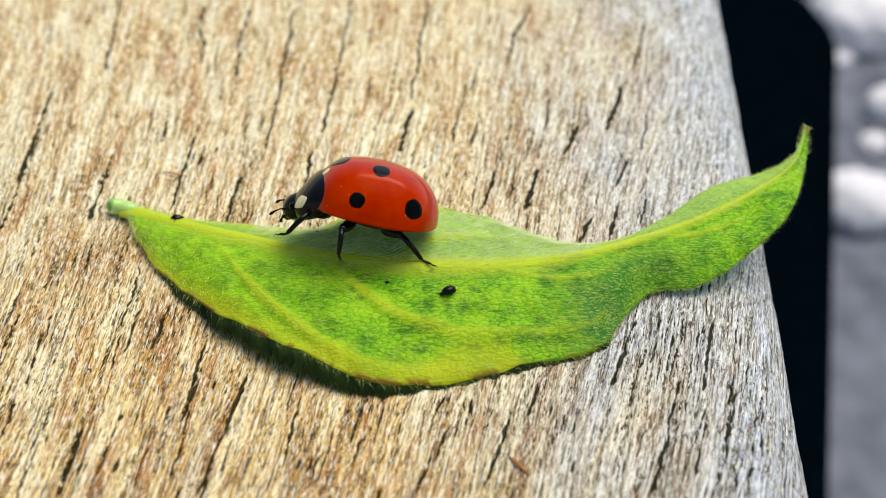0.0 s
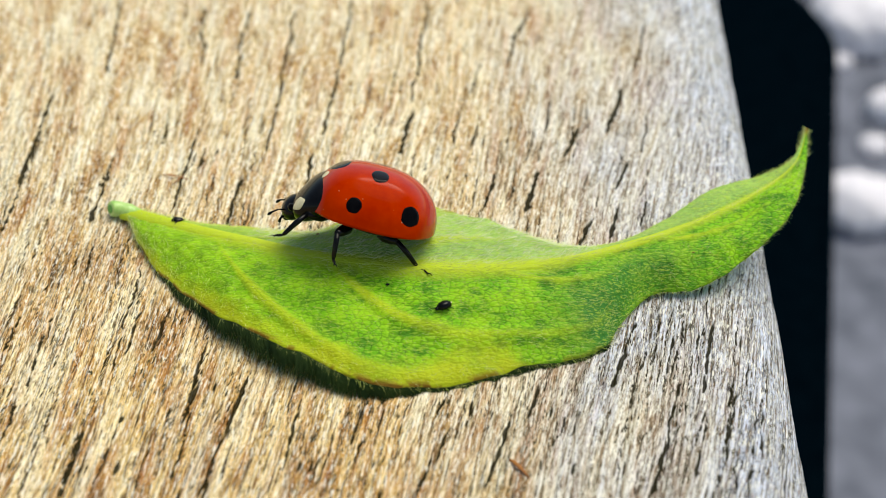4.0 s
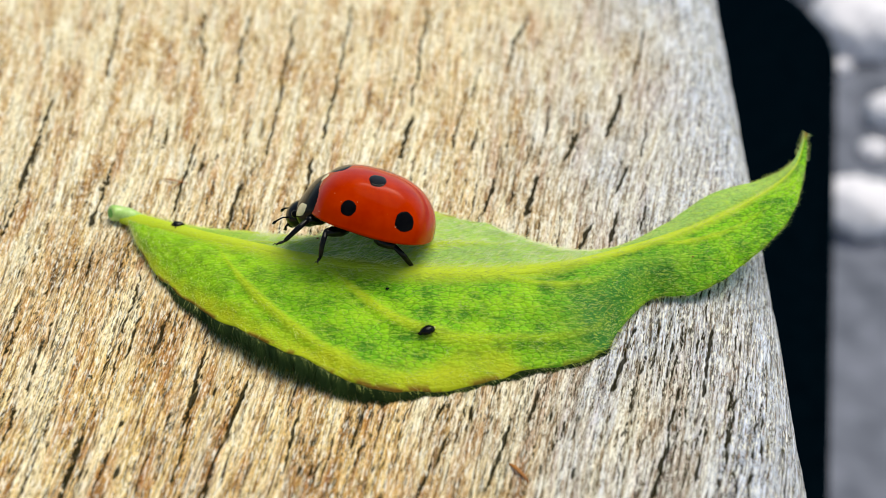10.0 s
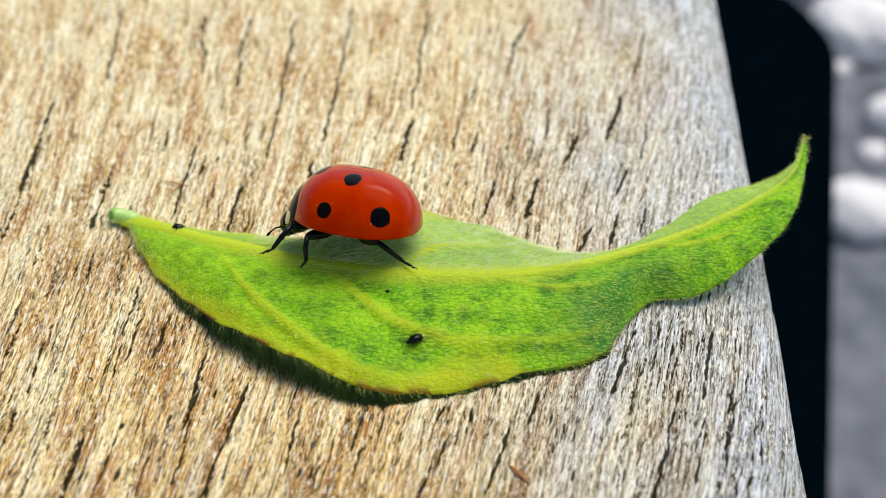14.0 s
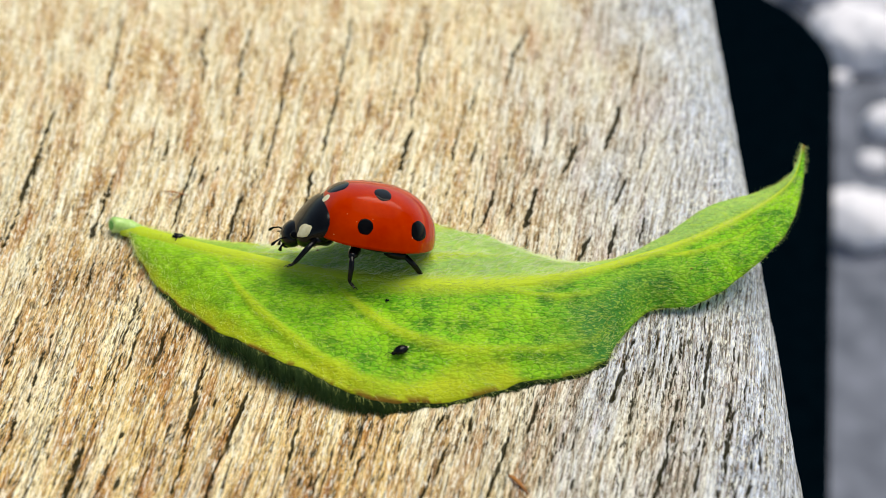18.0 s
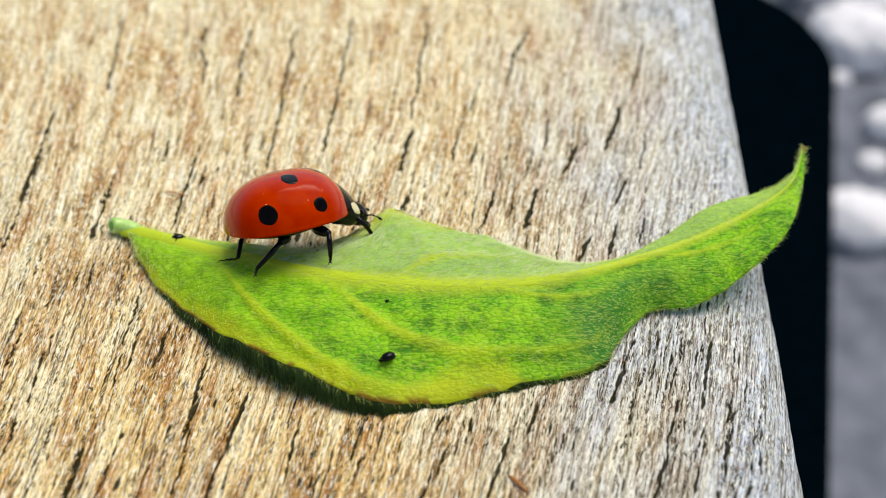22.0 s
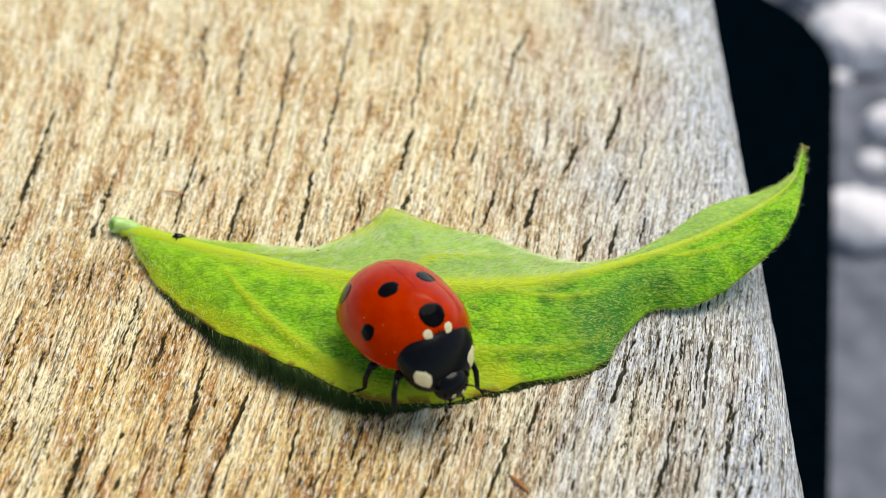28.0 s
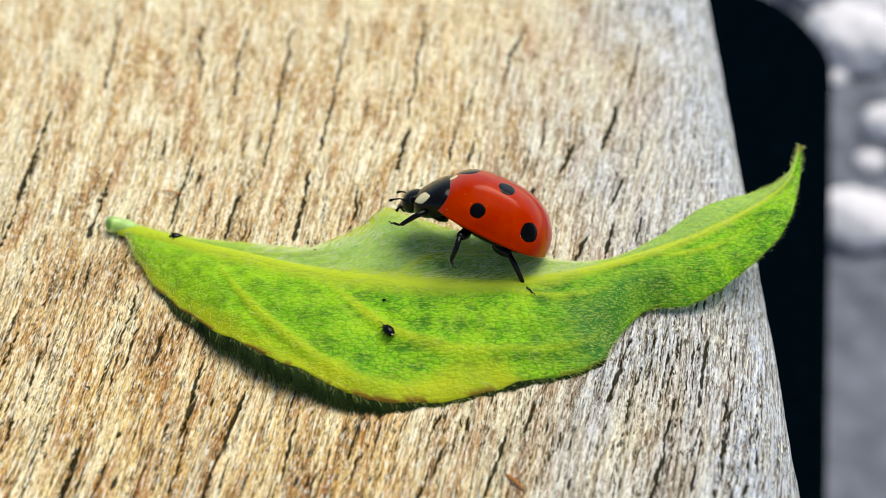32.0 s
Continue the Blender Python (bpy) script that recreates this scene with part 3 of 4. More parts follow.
for side, veins in ((-1, NEAR_VEINS), (1, FAR_VEINS)):
    for vein in veins:
        n = 40
        run = [vein[0] + (vein[3] - vein[0]) * k / n for k in range(n + 1)]
        bm = bmesh.new()
        tube(bm, [leaf_point(s, side * max(0.02, vein_reach(vein, s)), -0.02) for s in run], [0.034 * min(1, 0.15 + k / 14) * (1 - 0.9 * k / n) + 0.004 for k in range(n + 1)], 8, 0.28)
        part("vein", bm, VEIN, leaf, "thin pale side vein")
bm = bmesh.new()
b0 = Vector(MIDRIB[0])
tube(bm, [b0 + Vector(d) for d in ((0.8, -0.25, -0.08), (0.2, 0, 0.02), (-0.3, 0.12, 0.08), (-0.54, 0.10, 0.14), (-0.70, 0.02, 0.20), (-0.75, -0.02, 0.225))], [0.34, 0.44, 0.42, 0.44, 0.42, 0.34], 18)
stalk = part("stalk", bm, STALK, leaf, "short cut green leaf stalk")
bm = bmesh.new()
tube(bm, [b0 + Vector(d) for d in ((-0.73, -0.01, 0.215), (-0.765, -0.035, 0.234), (-0.77, -0.04, 0.237))], [0.26, 0.24, 0.18], 16)
part("cut_end", bm, PITH, stalk, "darker green cut face of the stalk")


def down_mesh(seed, count, where, length, width, material, hang):
    """Fine hairs as slender three-sided spikes."""
    rng = random.Random(seed)
    verts, faces = [], []
    for _ in range(count):
        s, v = where(rng)
        t, n = leaf_frame(s, v)
        p = leaf_point(s, v, -0.03)
        out = n.cross(t)
        if out.dot(leaf_point(s, v) - curve_at(MIDRIB, s)) < 0:
            out = -out
        rimmed = abs(v) > 0.97
        d = (out * (rng.uniform(0.4, 1.1) if rimmed else rng.uniform(-0.2, 0.5)) + t * rng.uniform(0.1, 1.0) + n * (rng.uniform(-0.5, 0.5) - hang if rimmed else rng.uniform(0.03, 0.22))).normalized()
        tip = p + d * length * rng.uniform(0.5, 1.3) * (1.0 if s < 9 else 0.6)
        a, b = n * width, d.cross(n).normalized() * width
        k = len(verts)
        verts += [p + a, p - a * 0.5 + b, p - a * 0.5 - b, tip]
        faces += [(k, k + 1, k + 3), (k + 1, k + 2, k + 3), (k + 2, k, k + 3)]
    me = bpy.data.meshes.new("down")
    me.from_pydata([tuple(p * MM) for p in verts], [], faces)
    me.materials.append(material)
    return me


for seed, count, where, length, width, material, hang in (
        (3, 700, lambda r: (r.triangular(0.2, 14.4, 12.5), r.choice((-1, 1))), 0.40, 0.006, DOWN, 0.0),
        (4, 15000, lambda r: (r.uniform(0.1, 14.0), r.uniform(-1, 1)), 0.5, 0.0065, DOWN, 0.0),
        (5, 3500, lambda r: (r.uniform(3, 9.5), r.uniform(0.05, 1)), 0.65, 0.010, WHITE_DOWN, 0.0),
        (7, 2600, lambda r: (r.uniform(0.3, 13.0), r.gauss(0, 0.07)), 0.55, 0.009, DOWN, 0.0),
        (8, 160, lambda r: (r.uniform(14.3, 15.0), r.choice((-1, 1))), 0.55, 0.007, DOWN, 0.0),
        (6, 7000, lambda r: (r.triangular(1.4, 8.6, 3.6), -1), 1.15, 0.016, SHADE_DOWN, 0.9)):
    down = tagged(new("down", down_mesh(seed, count, where, length, width, material, hang)), "fine rim hairs coloured dark green for the shade under the leaf" if hang else "fine pale hairs on the leaf", kind="stuff")
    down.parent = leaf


def crumb(name, s, v, size, label, category, material, flat=0.6, lift=0.0):
    bm = bmesh.new()
    blob(bm, (0, 0, flat * size * 0.8), (size, 0.6 * size, flat * size), (0, 0, 0), 12, 8, 0.5)
    for k in range(3):
        a = k * 2.3
        tube(bm, [(0, 0, 0.3 * size), (size * 1.3 * math.cos(a), size * 1.3 * math.sin(a), 0.25 * size)], [0.25 * size, 0.08 * size], 6)
    ob = new(name, mesh_of(bm, name, material))
    ob.location = leaf_point(s, v, lift) * MM
    return tagged(ob, label, category)


crumb("dark_crumb", 1.60, 0.30, 0.30, "tiny black crumb lying on the leaf beside the midrib", "crumb", BLACK, 0.35, 0.12)
crumb("dark_crumb", 5.4, -0.22, 0.09, "tiny dark speck stuck on the leaf", "crumb", BLACK)
crumb("brown_crumb", 4.13, 0.97, 0.10, "tiny dark brown crumb on the far rim of the leaf", "crumb", RUSTY)
crumb("brown_crumb", 4.21, 0.57, 0.07, "tiny brown crumb on the downy leaf", "crumb", RUSTY)
crumb("brown_crumb", 11.12, -0.57, 0.05, "tiny brown crumb near the leaf tip", "crumb", RUSTY)


# ---- small bits lying on the wood ----


def shred(points, thick, label):
    """A dry plant shred: a crooked flattened strip."""
    bm = bmesh.new()
    base = Vector(points[0])
    tube(bm, [Vector(p) - base for p in points], [thick * f for f in (0.5, 1.0, 0.8, 0.4)[:len(points)]], 7, 0.5)
    ob = new("plant_shred", mesh_of(bm, "plant_shred", RUSTY))
    ob.location = base * MM
    return tagged(ob, label, "plant shred", "plant shreds on the wood")


shred([(-15.5, 9.75, 0.10), (-15.1, 9.66, 0.14), (-14.6, 9.5, 0.12), (-14.1, 9.36, 0.08)], 0.06, "thin rusty brown plant shred on the weathered wood")
shred([(-14.8, 8.85, 0.08), (-14.66, 9.1, 0.14), (-14.5, 9.5, 0.12), (-14.4, 9.85, 0.08)], 0.045, "thin rusty brown plant shred on the weathered wood")
shred([(2.75, -10.1, 0.05), (2.95, -10.3, 0.11), (3.25, -10.7, 0.11), (3.5, -11.05, 0.05)], 0.10, "small orange-brown plant shred on the weathered wood")

# ---- the small black aphid ----
def aphid_thing():
    root = tagged(new("aphid"), "tiny black aphid on the green leaf", "aphid")
    bm = bmesh.new()
    blob(bm, (0, 0, 0.19), (0.36, 0.26, 0.21), (0, 0, 0), 16, 10, 0.15)
    part("body", bm, BLACK, root)
    bm = bmesh.new()
    blob(bm, (0.36, 0, 0.14), (0.10, 0.11, 0.09), (0, 0, 0), 12, 8)
    part("head", bm, BLACK, root)
    for side in (-1, 1):
        for k in range(3):
            bm = bmesh.new()
            x = 0.22 - 0.2 * k
            tube(bm, [(x, side * 0.12, 0.12), (x + 0.05, side * 0.28, 0.16), (x + 0.04 - 0.08 * k, side * 0.40, 0.0)], [0.022, 0.016, 0.01], 6)
            part("leg", bm, BLACK, root)
        bm = bmesh.new()
        tube(bm, [(0.42, side * 0.05, 0.18), (0.6, side * 0.14, 0.22), (0.75, side * 0.2, 0.12)], [0.014, 0.01, 0.006], 6)
        part("antenna", bm, BLACK, root)
    bm = bmesh.new()
    blob(bm, (-0.30, 0.03, 0.20), (0.13, 0.05, 0.04), (0, 20, 20), 10, 6)
    part("tail", bm, CREAM, root, "pale tail end")
    return root


aphid = aphid_thing()

# ---- the ladybird: forward x, left y, ground z = 0 ----
DOME_X, DOME_A, DOME_B, DOME_C, DOME_Z = 0.05, 2.98, 2.58, 2.36, 1.48


def dome(x, phi, grow=0.0):
    """The wing cases' surface at x along the body and phi round from the top (degrees, left positive)."""
    q = (x - DOME_X) / DOME_A
    n = 3.0 if q > 0 else 2.35
    r = max(0.0, 1 - min(1.0, abs(q)) ** n) ** (1 / 2.1)
    a = radians(phi)
    z = DOME_Z + (DOME_C + grow) * r * math.cos(a) * (1 if phi < 90 else 0.3)
    return Vector((x, (DOME_B + grow) * r * math.sin(a), z))


def wing_case(side):
    bm = bmesh.new()
    xs = [DOME_X + DOME_A * math.cos(radians(a)) for a in [31 + (179.0 - 31) * k / 44 for k in range(45)]]
    ph = [side * (0.22 + 87.0 * k / 30) for k in range(31)]
    outer = [[dome(x, p, 0.05 * (max(0, j - 28) / 2) ** 2) for j, p in enumerate(ph)] for x in xs]
    a = grid_mesh(bm, outer)
    b = grid_mesh(bm, [[Vector((v.x * 0.97, v.y * 0.955, 0.035 + 0.955 * v.z)) for v in r] for r in outer])
    for x, y in (([r[-1] for r in a], [r[-1] for r in b]), (a[0], b[0]), (a[-1], b[-1])):
        for k in range(len(x) - 1):
            bm.faces.new((x[k], x[k + 1], y[k + 1], y[k]))
    return bm


def dome_spot(x, phi, rx, ry, seed, grow=0.014):
    """A patch that lies on the dome; rx along, ry round it, in mm."""
    bm = bmesh.new()
    seg, rings = 44, 6
    arc = 57.3 * 1 / 2.7
    mid = bm.verts.new(dome(x, phi, grow))
    last = None
    for k in range(1, rings + 1):
        ring = []
        for j in range(seg):
            a = j * math.tau / seg
            f = k / rings * (1 + 0.10 * noise.noise((1.5 * math.cos(a), 1.5 * math.sin(a), seed)))
            ring.append(bm.verts.new(dome(x + rx * f * math.cos(a), phi + ry * arc * f * math.sin(a), grow if k < rings else -0.01)))
        for j in range(seg):
            if last:
                bm.faces.new((last[j], last[(j + 1) % seg], ring[(j + 1) % seg], ring[j]))
            else:
                bm.faces.new((mid, ring[j], ring[(j + 1) % seg]))
        last = ring
    return bm


NECK = (2.34, 0, 2.34)
# the neck shield: along its axis, half width, height above and below
PRO_AXIS, PRO_FROM, PRO_LONG = 36.0, (-0.42, 0, -0.04), 2.4
PRO_SHAPE = [(1.60, 0.84, 0.86), (1.80, 0.92, 0.92), (1.80, 0.88, 0.90), (1.64, 0.76, 0.80), (1.38, 0.60, 0.66), (1.08, 0.42, 0.52)]
HEAD_C, HEAD_A, HEAD_T = (1.48, 0, -1.22), (0.66, 0.84, 0.54), (0, 52, 0)


def shield_point(s, phi, grow=1.0):
    """A place on the neck shield: s along it, 0 to 1, phi round from the top (degrees, left positive)."""
    w, up, low = curve_at(PRO_SHAPE, s * (len(PRO_SHAPE) - 1))
    f = grow * max(0.0, 1 - max(0.0, (s - 0.72) / 0.28) ** 2.6) ** 0.5
    a = radians(phi)
    c, d = math.cos(a), math.sin(a)
    z = (up if c > 0 else low) * math.copysign(abs(c) ** 0.9, c) * f
    k = radians(PRO_AXIS)
    along = PRO_LONG * s
    return Vector(PRO_FROM) + Vector((along * math.cos(k) + z * math.sin(k), w * f * d, z * math.cos(k) - along * math.sin(k)))


def shield_mesh():
    bm = bmesh.new()
    rings = [[bm.verts.new(shield_point(0.998 * k / 26, j * 10)) for j in range(36)] for k in range(27)]
    for a, b in zip(rings, rings[1:]):
        for k in range(36):
            bm.faces.new((a[k], a[(k + 1) % 36], b[(k + 1) % 36], b[k]))
    bm.faces.new(rings[0])
    bm.faces.new(rings[-1])
    return bm


def patch_mesh(on, rx, ry, seed, power=2.0):
    """A thin patch laid on a surface on(a, b, grow); power below 2 makes it a lozenge."""
    bm = bmesh.new()
    seg, rings = 28, 5
    mid = bm.verts.new(on(0, 0, 1.016))
    last = None
    for k in range(1, rings + 1):
        ring = []
        for j in range(seg):
            a = j * math.tau / seg
            c, d = math.cos(a), math.sin(a)
            f = k / rings * (abs(c) ** power + abs(d) ** power) ** (-1 / power) * (1 + 0.16 * noise.noise((2 * c, 2 * d, seed)))
            ring.append(bm.verts.new(on(rx * f * c, ry * f * d, 1.016 if k < rings else 0.985)))
        for j in range(seg):
            if last:
                bm.faces.new((last[j], last[(j + 1) % seg], ring[(j + 1) % seg], ring[j]))
            else:
                bm.faces.new((mid, ring[j], ring[(j + 1) % seg]))
        last = ring
    return bm


def corner_mark(side):
    return patch_mesh(lambda a, b, g: shield_point(0.66 + a, side * (56 + b), g), 0.19, 21, 5 + side, 1.5)


def brow_spot(side):
    m = pose(*HEAD_C, *HEAD_T)

    def on(a, b, g):
        a, b = radians(side * 26 + a), radians(48 + b)
        return m @ Vector((g * HEAD_A[0] * math.cos(b) * math.cos(a), g * HEAD_A[1] * math.cos(b) * math.sin(a), g * HEAD_A[2] * math.sin(b)))
    return patch_mesh(on, 9, 11, 8 + side)


HIPS = [(2.0, 0.85, 1.15), (0.85, 1.25, 1.12), (-0.5, 1.2, 1.12)]
KNEES = [(0.80, 0.85, 0.05), (0.40, 1.30, 0.02), (-0.85, 0.45, -0.02)]
FEET = [(1.60, 1.05, -1.10), (0.30, 1.45, -1.12), (-2.05, -0.10, -1.02)]


def leg_part(root, i, side):
    hip = Vector(HIPS[i]) * Vector((1, side, 1))
    k = Vector(KNEES[i]) * Vector((1, side, 1))
    f = Vector(FEET[i]) * Vector((1, side, 1))
    bm = bmesh.new()
    tube(bm, [(0, 0, 0), k * 0.3, k * 0.7, k, k * 1.05], [0.18, 0.27, 0.24, 0.16, 0.06], 12)
    leg = part("leg", bm, BLACK, root, at=hip)
    bm = bmesh.new()
    mid = k.lerp(f, 0.5) + Vector((0, side * 0.10, 0.06))
    tube(bm, [k, mid, k.lerp(f, 0.92), f], [0.12, 0.125, 0.10, 0.07], 10)
    part("shin", bm, BLACK, leg)
    bm = bmesh.new()
    out = Vector((0.25 if i == 0 else -0.12 if i == 1 else -0.40, side * 0.42, 0))
    for x, y, r in ((0.0, 0.42, 0.075), (0.40, 0.82, 0.085), (0.80, 1.25, 0.05)):
        tube(bm, [f + out * x + Vector((0, 0, 0.02)), f + out * (x + y) / 2 + Vector((0, 0, -0.02)), f + out * y + Vector((0, 0, -0.05))], [0.05, r, 0.04], 8, 0.7)
    for d in (-0.09, 0.09):
        tip = f + out * 1.25 + Vector((0, 0, -0.04))
        tube(bm, [tip, tip + out * 0.16 + Vector((d * 0.6, 0, 0.03)), tip + out * 0.3 + Vector((d, 0, -0.04))], [0.03, 0.024, 0.008], 6)
    part("foot", bm, BLACK, leg)
    return leg


def ladybird_thing():
    root = tagged(new("ladybird"), "glossy red seven-spotted ladybird with black head walking on the leaf", "ladybird")
    for side, word in ((1, "left"), (-1, "right")):
        case = part("wing_case", wing_case(side), SHELL, root, "glossy orange-red domed wing case with black spots")
        for k, (x, phi, rx, ry) in enumerate([(0.87, 64, 0.37, 0.44), (0.10, 21, 0.41, 0.52), (-1.64, 59, 0.42, 0.66)]):
            part("spot", dome_spot(x, side * phi, rx, ry, 3.0 * k + side), SPOT, case, "round black spot")
        part("pale_mark", dome_spot(2.54, side * 17, 0.16, 0.32, 9 + side, 0.024), CREAM, case, "small cream mark")
    part("shared_spot", dome_spot(2.02, 0, 0.48, 0.78, 20, 0.02), SPOT, root, "black spot across the seam behind the neck shield")
    bm = bmesh.new()
    blob(bm, (-0.05, 0, 1.58), (2.62, 2.22, 0.58), (0, 0, 0), 28, 14, 0.05)
    part("belly", bm, BLACK, root, "black flattened underside")
    shield = part("neck_shield", shield_mesh(), BLACK, root, "glossy black neck shield with cream corners", at=NECK)
    for side in (-1, 1):
        part("corner_mark", corner_mark(side), CREAM, shield, "cream corner patch")
    bm = bmesh.new()
    blob(bm, HEAD_C, HEAD_A, HEAD_T, 22, 16)
    for side in (-1, 1):
        blob(bm, (1.80, side * 0.20, -1.64), (0.20, 0.14, 0.22), (0, 40, 0), 10, 8)
    part("head", bm, BLACK, shield, "black head")
    for side in (-1, 1):
        bm = bmesh.new()
        blob(bm, (1.48, side * 0.74, -1.02), (0.20, 0.15, 0.20), (0, 30, 0), 14, 10)
        part("eye", bm, SPOT, shield)
        part("brow_spot", brow_spot(side), CREAM, shield, "tiny pale spot beside the eye")
        bm = bmesh.new()
        tube(bm, [(1.86, side * 0.55, -1.22), (2.08, side * 0.74, -1.18), (2.30, side * 0.90, -1.26), (2.44, side * 0.95, -1.36), (2.52, side * 0.96, -1.42)], [0.045, 0.035, 0.04, 0.075, 0.035], 8)
        part("antenna", bm, BLACK, shield)
        bm = bmesh.new()
        tube(bm, [(1.90, side * 0.26, -1.58), (2.04, side * 0.36, -1.74), (2.08, side * 0.34, -1.90)], [0.05, 0.05, 0.09], 8)
        part("feeler", bm, BLACK, shield)
    legs = [leg_part(root, i, side) for i in range(3) for side in (1, -1)]
    return root, shield, legs


ladybird, shield, legs = ladybird_thing()
ladybird.scale = (1.035, 1.035, 1.035)

# ---- what moves ----
# seconds, place (mm), roll, pitch and heading (degrees)
CRAWL = [
    (0, -3.55, 1.14, 2.29, 22, -12, 175),
    (1, -3.60, 1.21, 2.21, 22, -12, 175),
    (2, -3.62, 1.21, 2.23, 21, -12, 174),
    (3, -3.64, 1.18, 2.22, 21, -13, 173),
    (5.5, -3.78, 1.09, 2.18, 21, -13, 171),
    (6, -3.76, 1.11, 2.19, 21, -13, 171),
    (7, -3.76, 1.06, 2.21, 21, -13, 172),
    (8, -3.80, 1.57, 2.21, 21, -2, 169),
    (9, -3.66, 1.22, 2.18, 21, -9, 166),
    (10, -3.74, 1.18, 2.15, 22, -11, 166),
    (11, -3.70, 1.08, 2.18, 22, -9, 166),
    (12, -3.72, 1.11, 2.15, 22, -9, 165),
    (13, -3.88, 1.49, 2.08, 18, -2, 162),
    (13.5, -3.93, 1.58, 2.09, 19, -2, 161),
    (14, -4.13, 1.55, 2.13, 17, 0, 162),
    (14.5, -4.33, 1.66, 2.05, 19, -1, 162),
    (16.5, -3.41, 0.98, 2.19, 22, -10, 170),
    (17, -3.42, 1.19, 2.20, 20, -16, -176),
    (17.5, -3.60, 1.28, 2.11, 18, -17, -170),
    (18, -3.68, 1.17, 2.09, 18, -16, -173),
    (18.3, -4.52, 1.22, 2.08, 14, -18, -166),
    (18.6, -7.85, 1.90, 1.85, 23, -20, -174),
    (19, -8.98, 2.19, 1.76, 21, -23, -175),
    (19.3, -11.40, 3.22, 1.59, 31, -19, 177),
    (19.6, -10.09, 3.12, 1.60, 27, -4, 156),
    (20, -9.41, 4.15, 0.91, 9, 16, 107),
    (20.5, -9.08, 4.05, 0.95, -11, 22, 82),
    (21, -9.00, 3.70, 1.05, -19, 24, 70),
    (21.5, -9.25, 2.91, 1.70, -16, 19, 46),
    (22, -7.62, 2.86, 1.55, -20, 7, 34),
    (22.5, -7.98, 2.98, 1.69, -26, 7, 12),
    (23, -8.50, 2.85, 1.56, -27, 0, -12),
    (23.3, -7.04, 1.47, 1.94, -19, 1, -18),
    (23.6, -4.72, -0.59, 2.23, -16, -2, -30),
    (24, -4.88, -0.24, 2.10, -10, 4, -60),
    (24.5, -4.22, -1.15, 2.03, -8, 3, -62),
    (25, -4.27, -1.12, 2.02, -9, 3, -62),
    (25.5, -4.19, -1.36, 2.09, -9, 1, -63),
    (27.5, -3.73, -2.26, 1.92, -10, 8, -64),
    (27.8, -2.66, -3.73, 1.85, -6, 7, -66),
    (28, -1.98, -4.07, 1.55, -6, 2, -56),
    (28.3, -0.84, -4.65, 0.78, -8, 5, -50),
    (28.6, 0.08, -4.50, 1.31, 4, 12, -20),
    (29, 2.57, -4.08, 1.31, 5, -2, 4),
    (29.6, 5.44, -1.21, 2.04, 9, -17, 16),
    (29.8, 5.73, -0.97, 2.23, -3, -17, 34),
    (30, 6.33, -0.32, 2.10, -24, -9, 32),
    (30.2, 6.11, 0.21, 2.08, -17, 7, 60),
    (30.4, 6.22, 1.22, 1.34, -14, 14, 71),
    (30.6, 5.81, 2.27, 1.10, -2, 19, 84),
    (30.8, 5.26, 0.84, 1.86, 9, 18, 110),
    (31, 4.64, 1.82, 1.56, 12, 11, 120),
    (31.2, 2.58, 2.92, 1.39, 21, 1, 134),
    (31.4, 1.84, 2.69, 1.70, 24, 4, 131),
    (31.6, 2.37, 1.80, 2.01, 25, -11, 144),
    (31.8, 2.53, 1.59, 2.12, 31, -9, 153),
    (32, 1.83, 1.69, 2.13, 26, -19, 162),
]
NOD = [(0, 9, 0), (7.2, 9, 0), (7.8, 20, 4), (8.6, 20, 4), (9.2, 16, 6), (12.5, 18, 6), (13, 20, 6), (14.5, 20, 6), (16.5, 16, 2),
       (17, 10, 2), (18.3, 8, 0), (19, 3, 0), (19.3, 3, 0), (20, 12, -10), (20.5, 44, -56), (21, 50, -82), (21.5, 24, -28), (22, 6, -12), (22.5, 12, -6),
       (23, 14, 0), (23.6, 8, 0), (24, 12, 0), (27.5, 8, 0), (28, 6, 4), (28.6, 4, 0), (29, 2, -2), (30, 4, 0), (30.6, 2, 6), (31, 0, 16), (31.5, 0, 10), (32, 4, 0)]
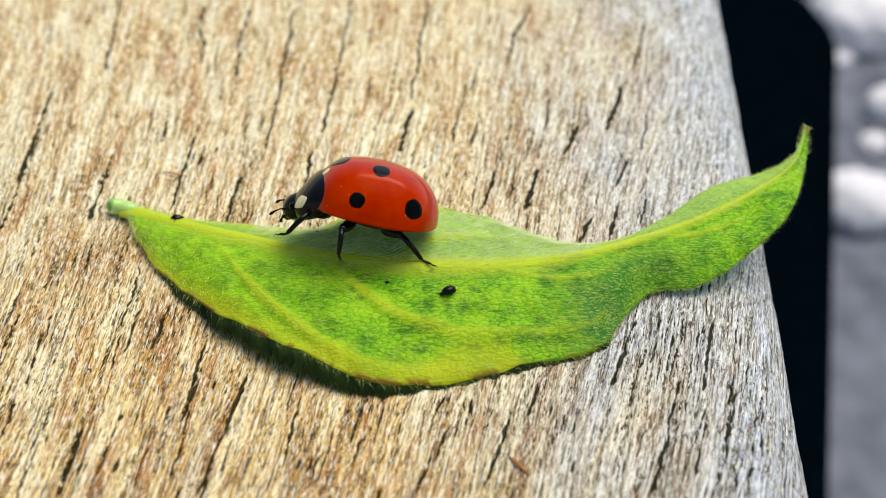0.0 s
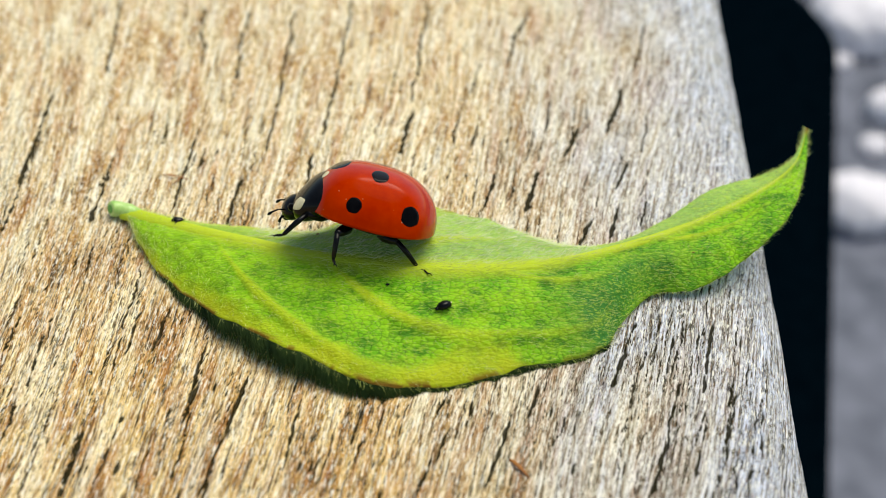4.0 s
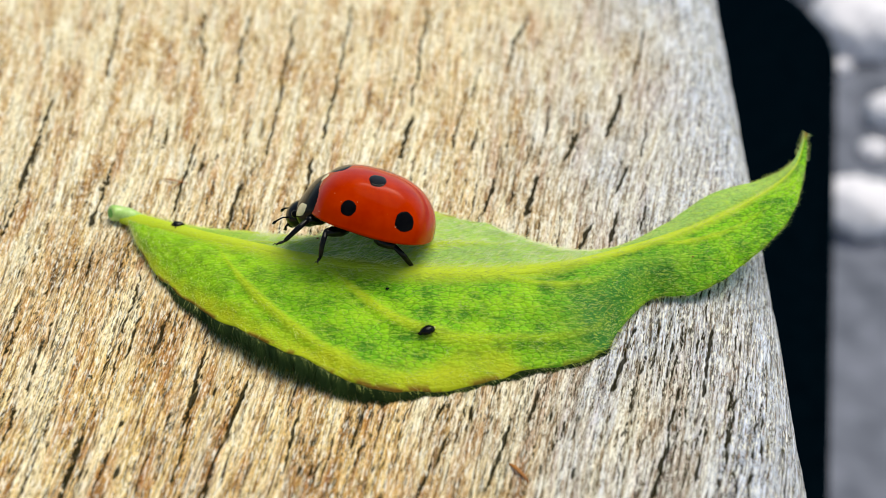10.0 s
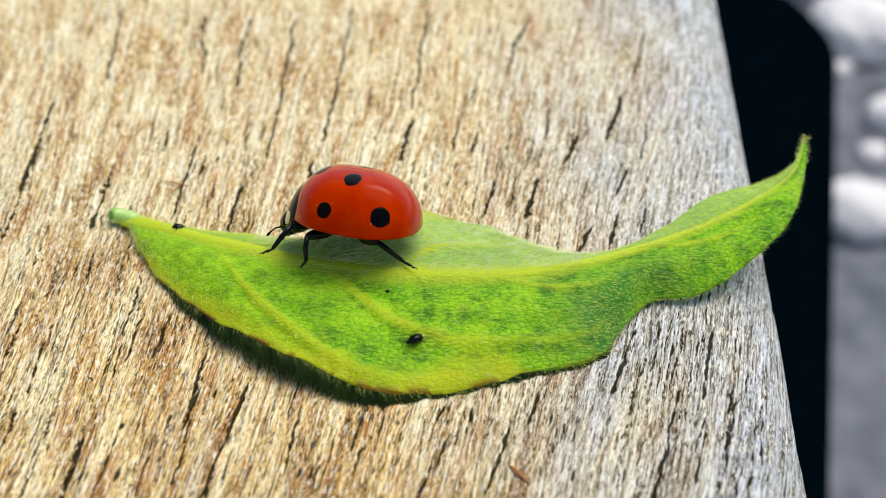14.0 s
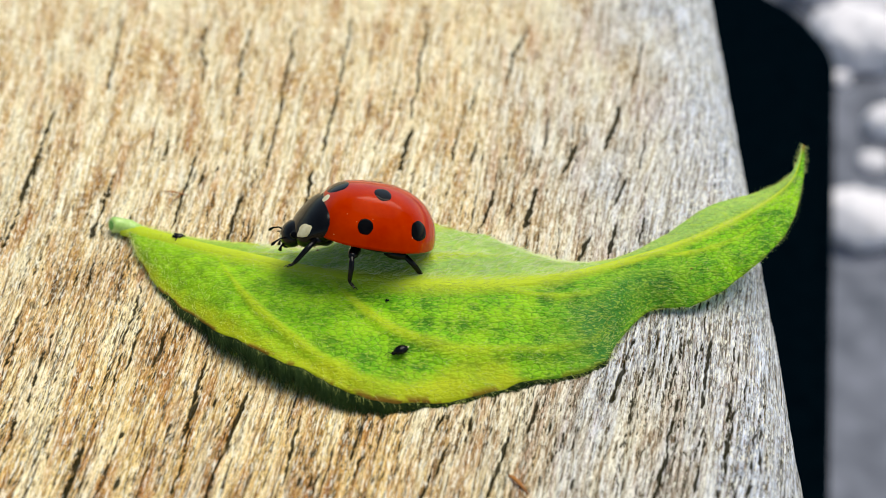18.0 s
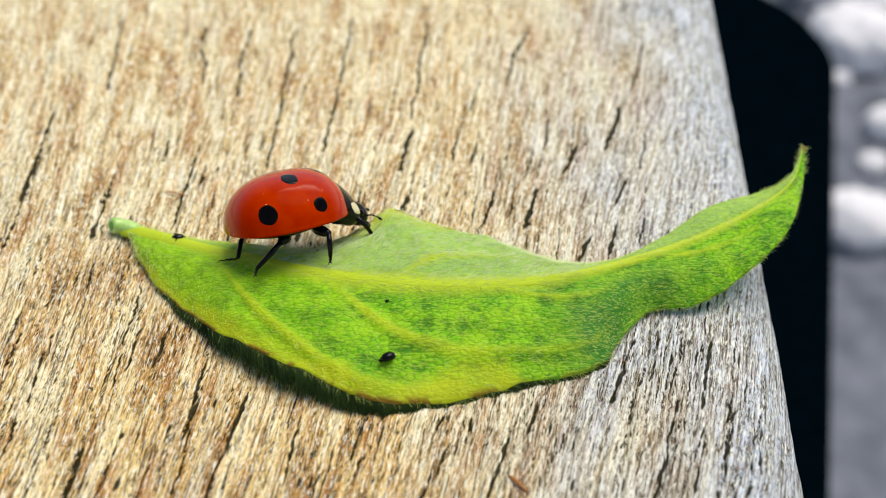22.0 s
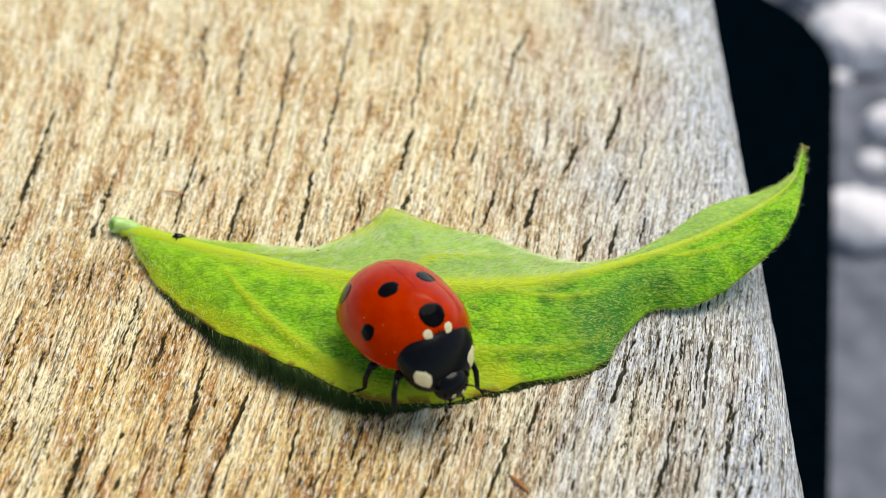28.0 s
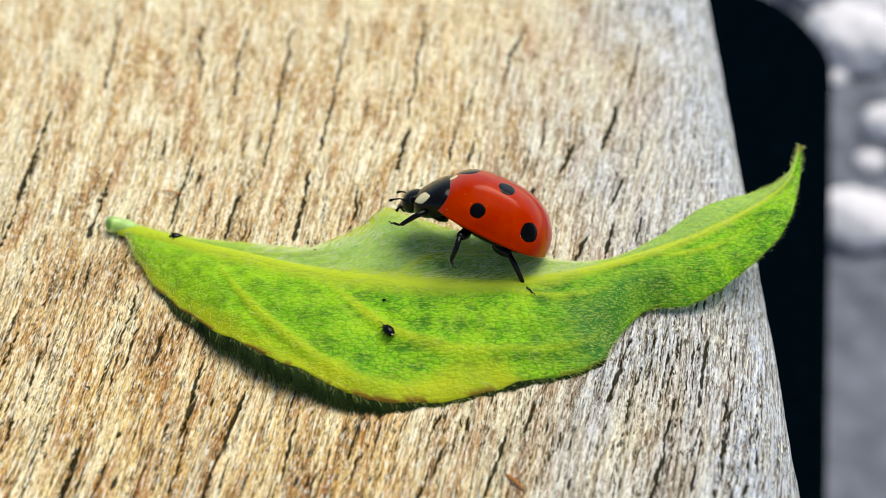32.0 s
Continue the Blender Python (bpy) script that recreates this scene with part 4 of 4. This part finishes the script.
APHID_WAY = [
    (0, 0.32, -2.29, 1.98),
    (1, 0.22, -2.42, 1.96),
    (3, 0.17, -2.72, 1.86),
    (6, -0.18, -3.45, 1.69),
    (9, -0.53, -3.92, 1.51),
    (11, -0.79, -4.01, 1.49),
    (13, -1.08, -4.22, 1.42),
    (14.5, -1.25, -4.28, 1.41),
    (16.5, -1.60, -4.34, 1.43),
    (19, -1.96, -4.47, 1.41),
    (21, -2.30, -4.63, 1.38),
    (23, -2.46, -4.79, 1.33),
    (24, -2.55, -4.79, 1.34),
    (24.6, -2.52, -4.66, 1.38),
    (25.4, -2.38, -3.71, 1.68),
    (26, -2.38, -3.46, 1.74),
    (32, -2.38, -3.46, 1.74),
]


def crawl_at(t):
    for a, b in zip(CRAWL, CRAWL[1:]):
        if a[0] <= t <= b[0]:
            k = (t - a[0]) / (b[0] - a[0])
            turn = (b[6] - a[6] + 180) % 360 - 180
            return Vector(a[1:4]).lerp(Vector(b[1:4]), k), a[6] + k * turn
    return Vector(CRAWL[-1][1:4]), CRAWL[-1][6]


def motions():
    walk(ladybird, [(t, pose(x * MM, y * MM, z * MM, rx, ry, rz)) for t, x, y, z, rx, ry, rz in CRAWL])
    walk(shield, [(t, pose(NECK[0] * MM, 0, NECK[2] * MM, 0, nod, turn)) for t, nod, turn in NOD])
    # the gait follows the way gone: three legs swing while three stand
    step, phases, way = 0.1, [], 0.0
    last = crawl_at(0)
    for k in range(321):
        now = crawl_at(k * step)
        gone = (now[0] - last[0]).length + 0.035 * abs((now[1] - last[1] + 180) % 360 - 180)
        way += gone if gone > 0.06 else 0.0
        phases.append(way)
        last = now
    for n, leg in enumerate(legs):
        i, side = divmod(n, 2)
        side = 1 - 2 * side
        shift = math.pi * ((i + (side < 0)) % 2)
        rows = []
        for k, w in enumerate(phases):
            if 0 < k < 320 and phases[k - 1] == w == phases[k + 1]:
                continue
            a = w * math.tau / 3.2 + shift
            rows.append((k * step, pose(*(Vector(HIPS[i]) * Vector((1, side, 1)) * MM), side * 9 * max(0, math.cos(a)), 0, side * 15 * math.sin(a))))
        walk(leg, rows)
    rows = []
    for t, x, y, z in APHID_WAY:
        rows.append((t, pose(x * MM, y * MM, z * MM, 32, 0, 205 if t < 24 else 160 if t < 25.2 else 120)))
    walk(aphid, rows)


motions()
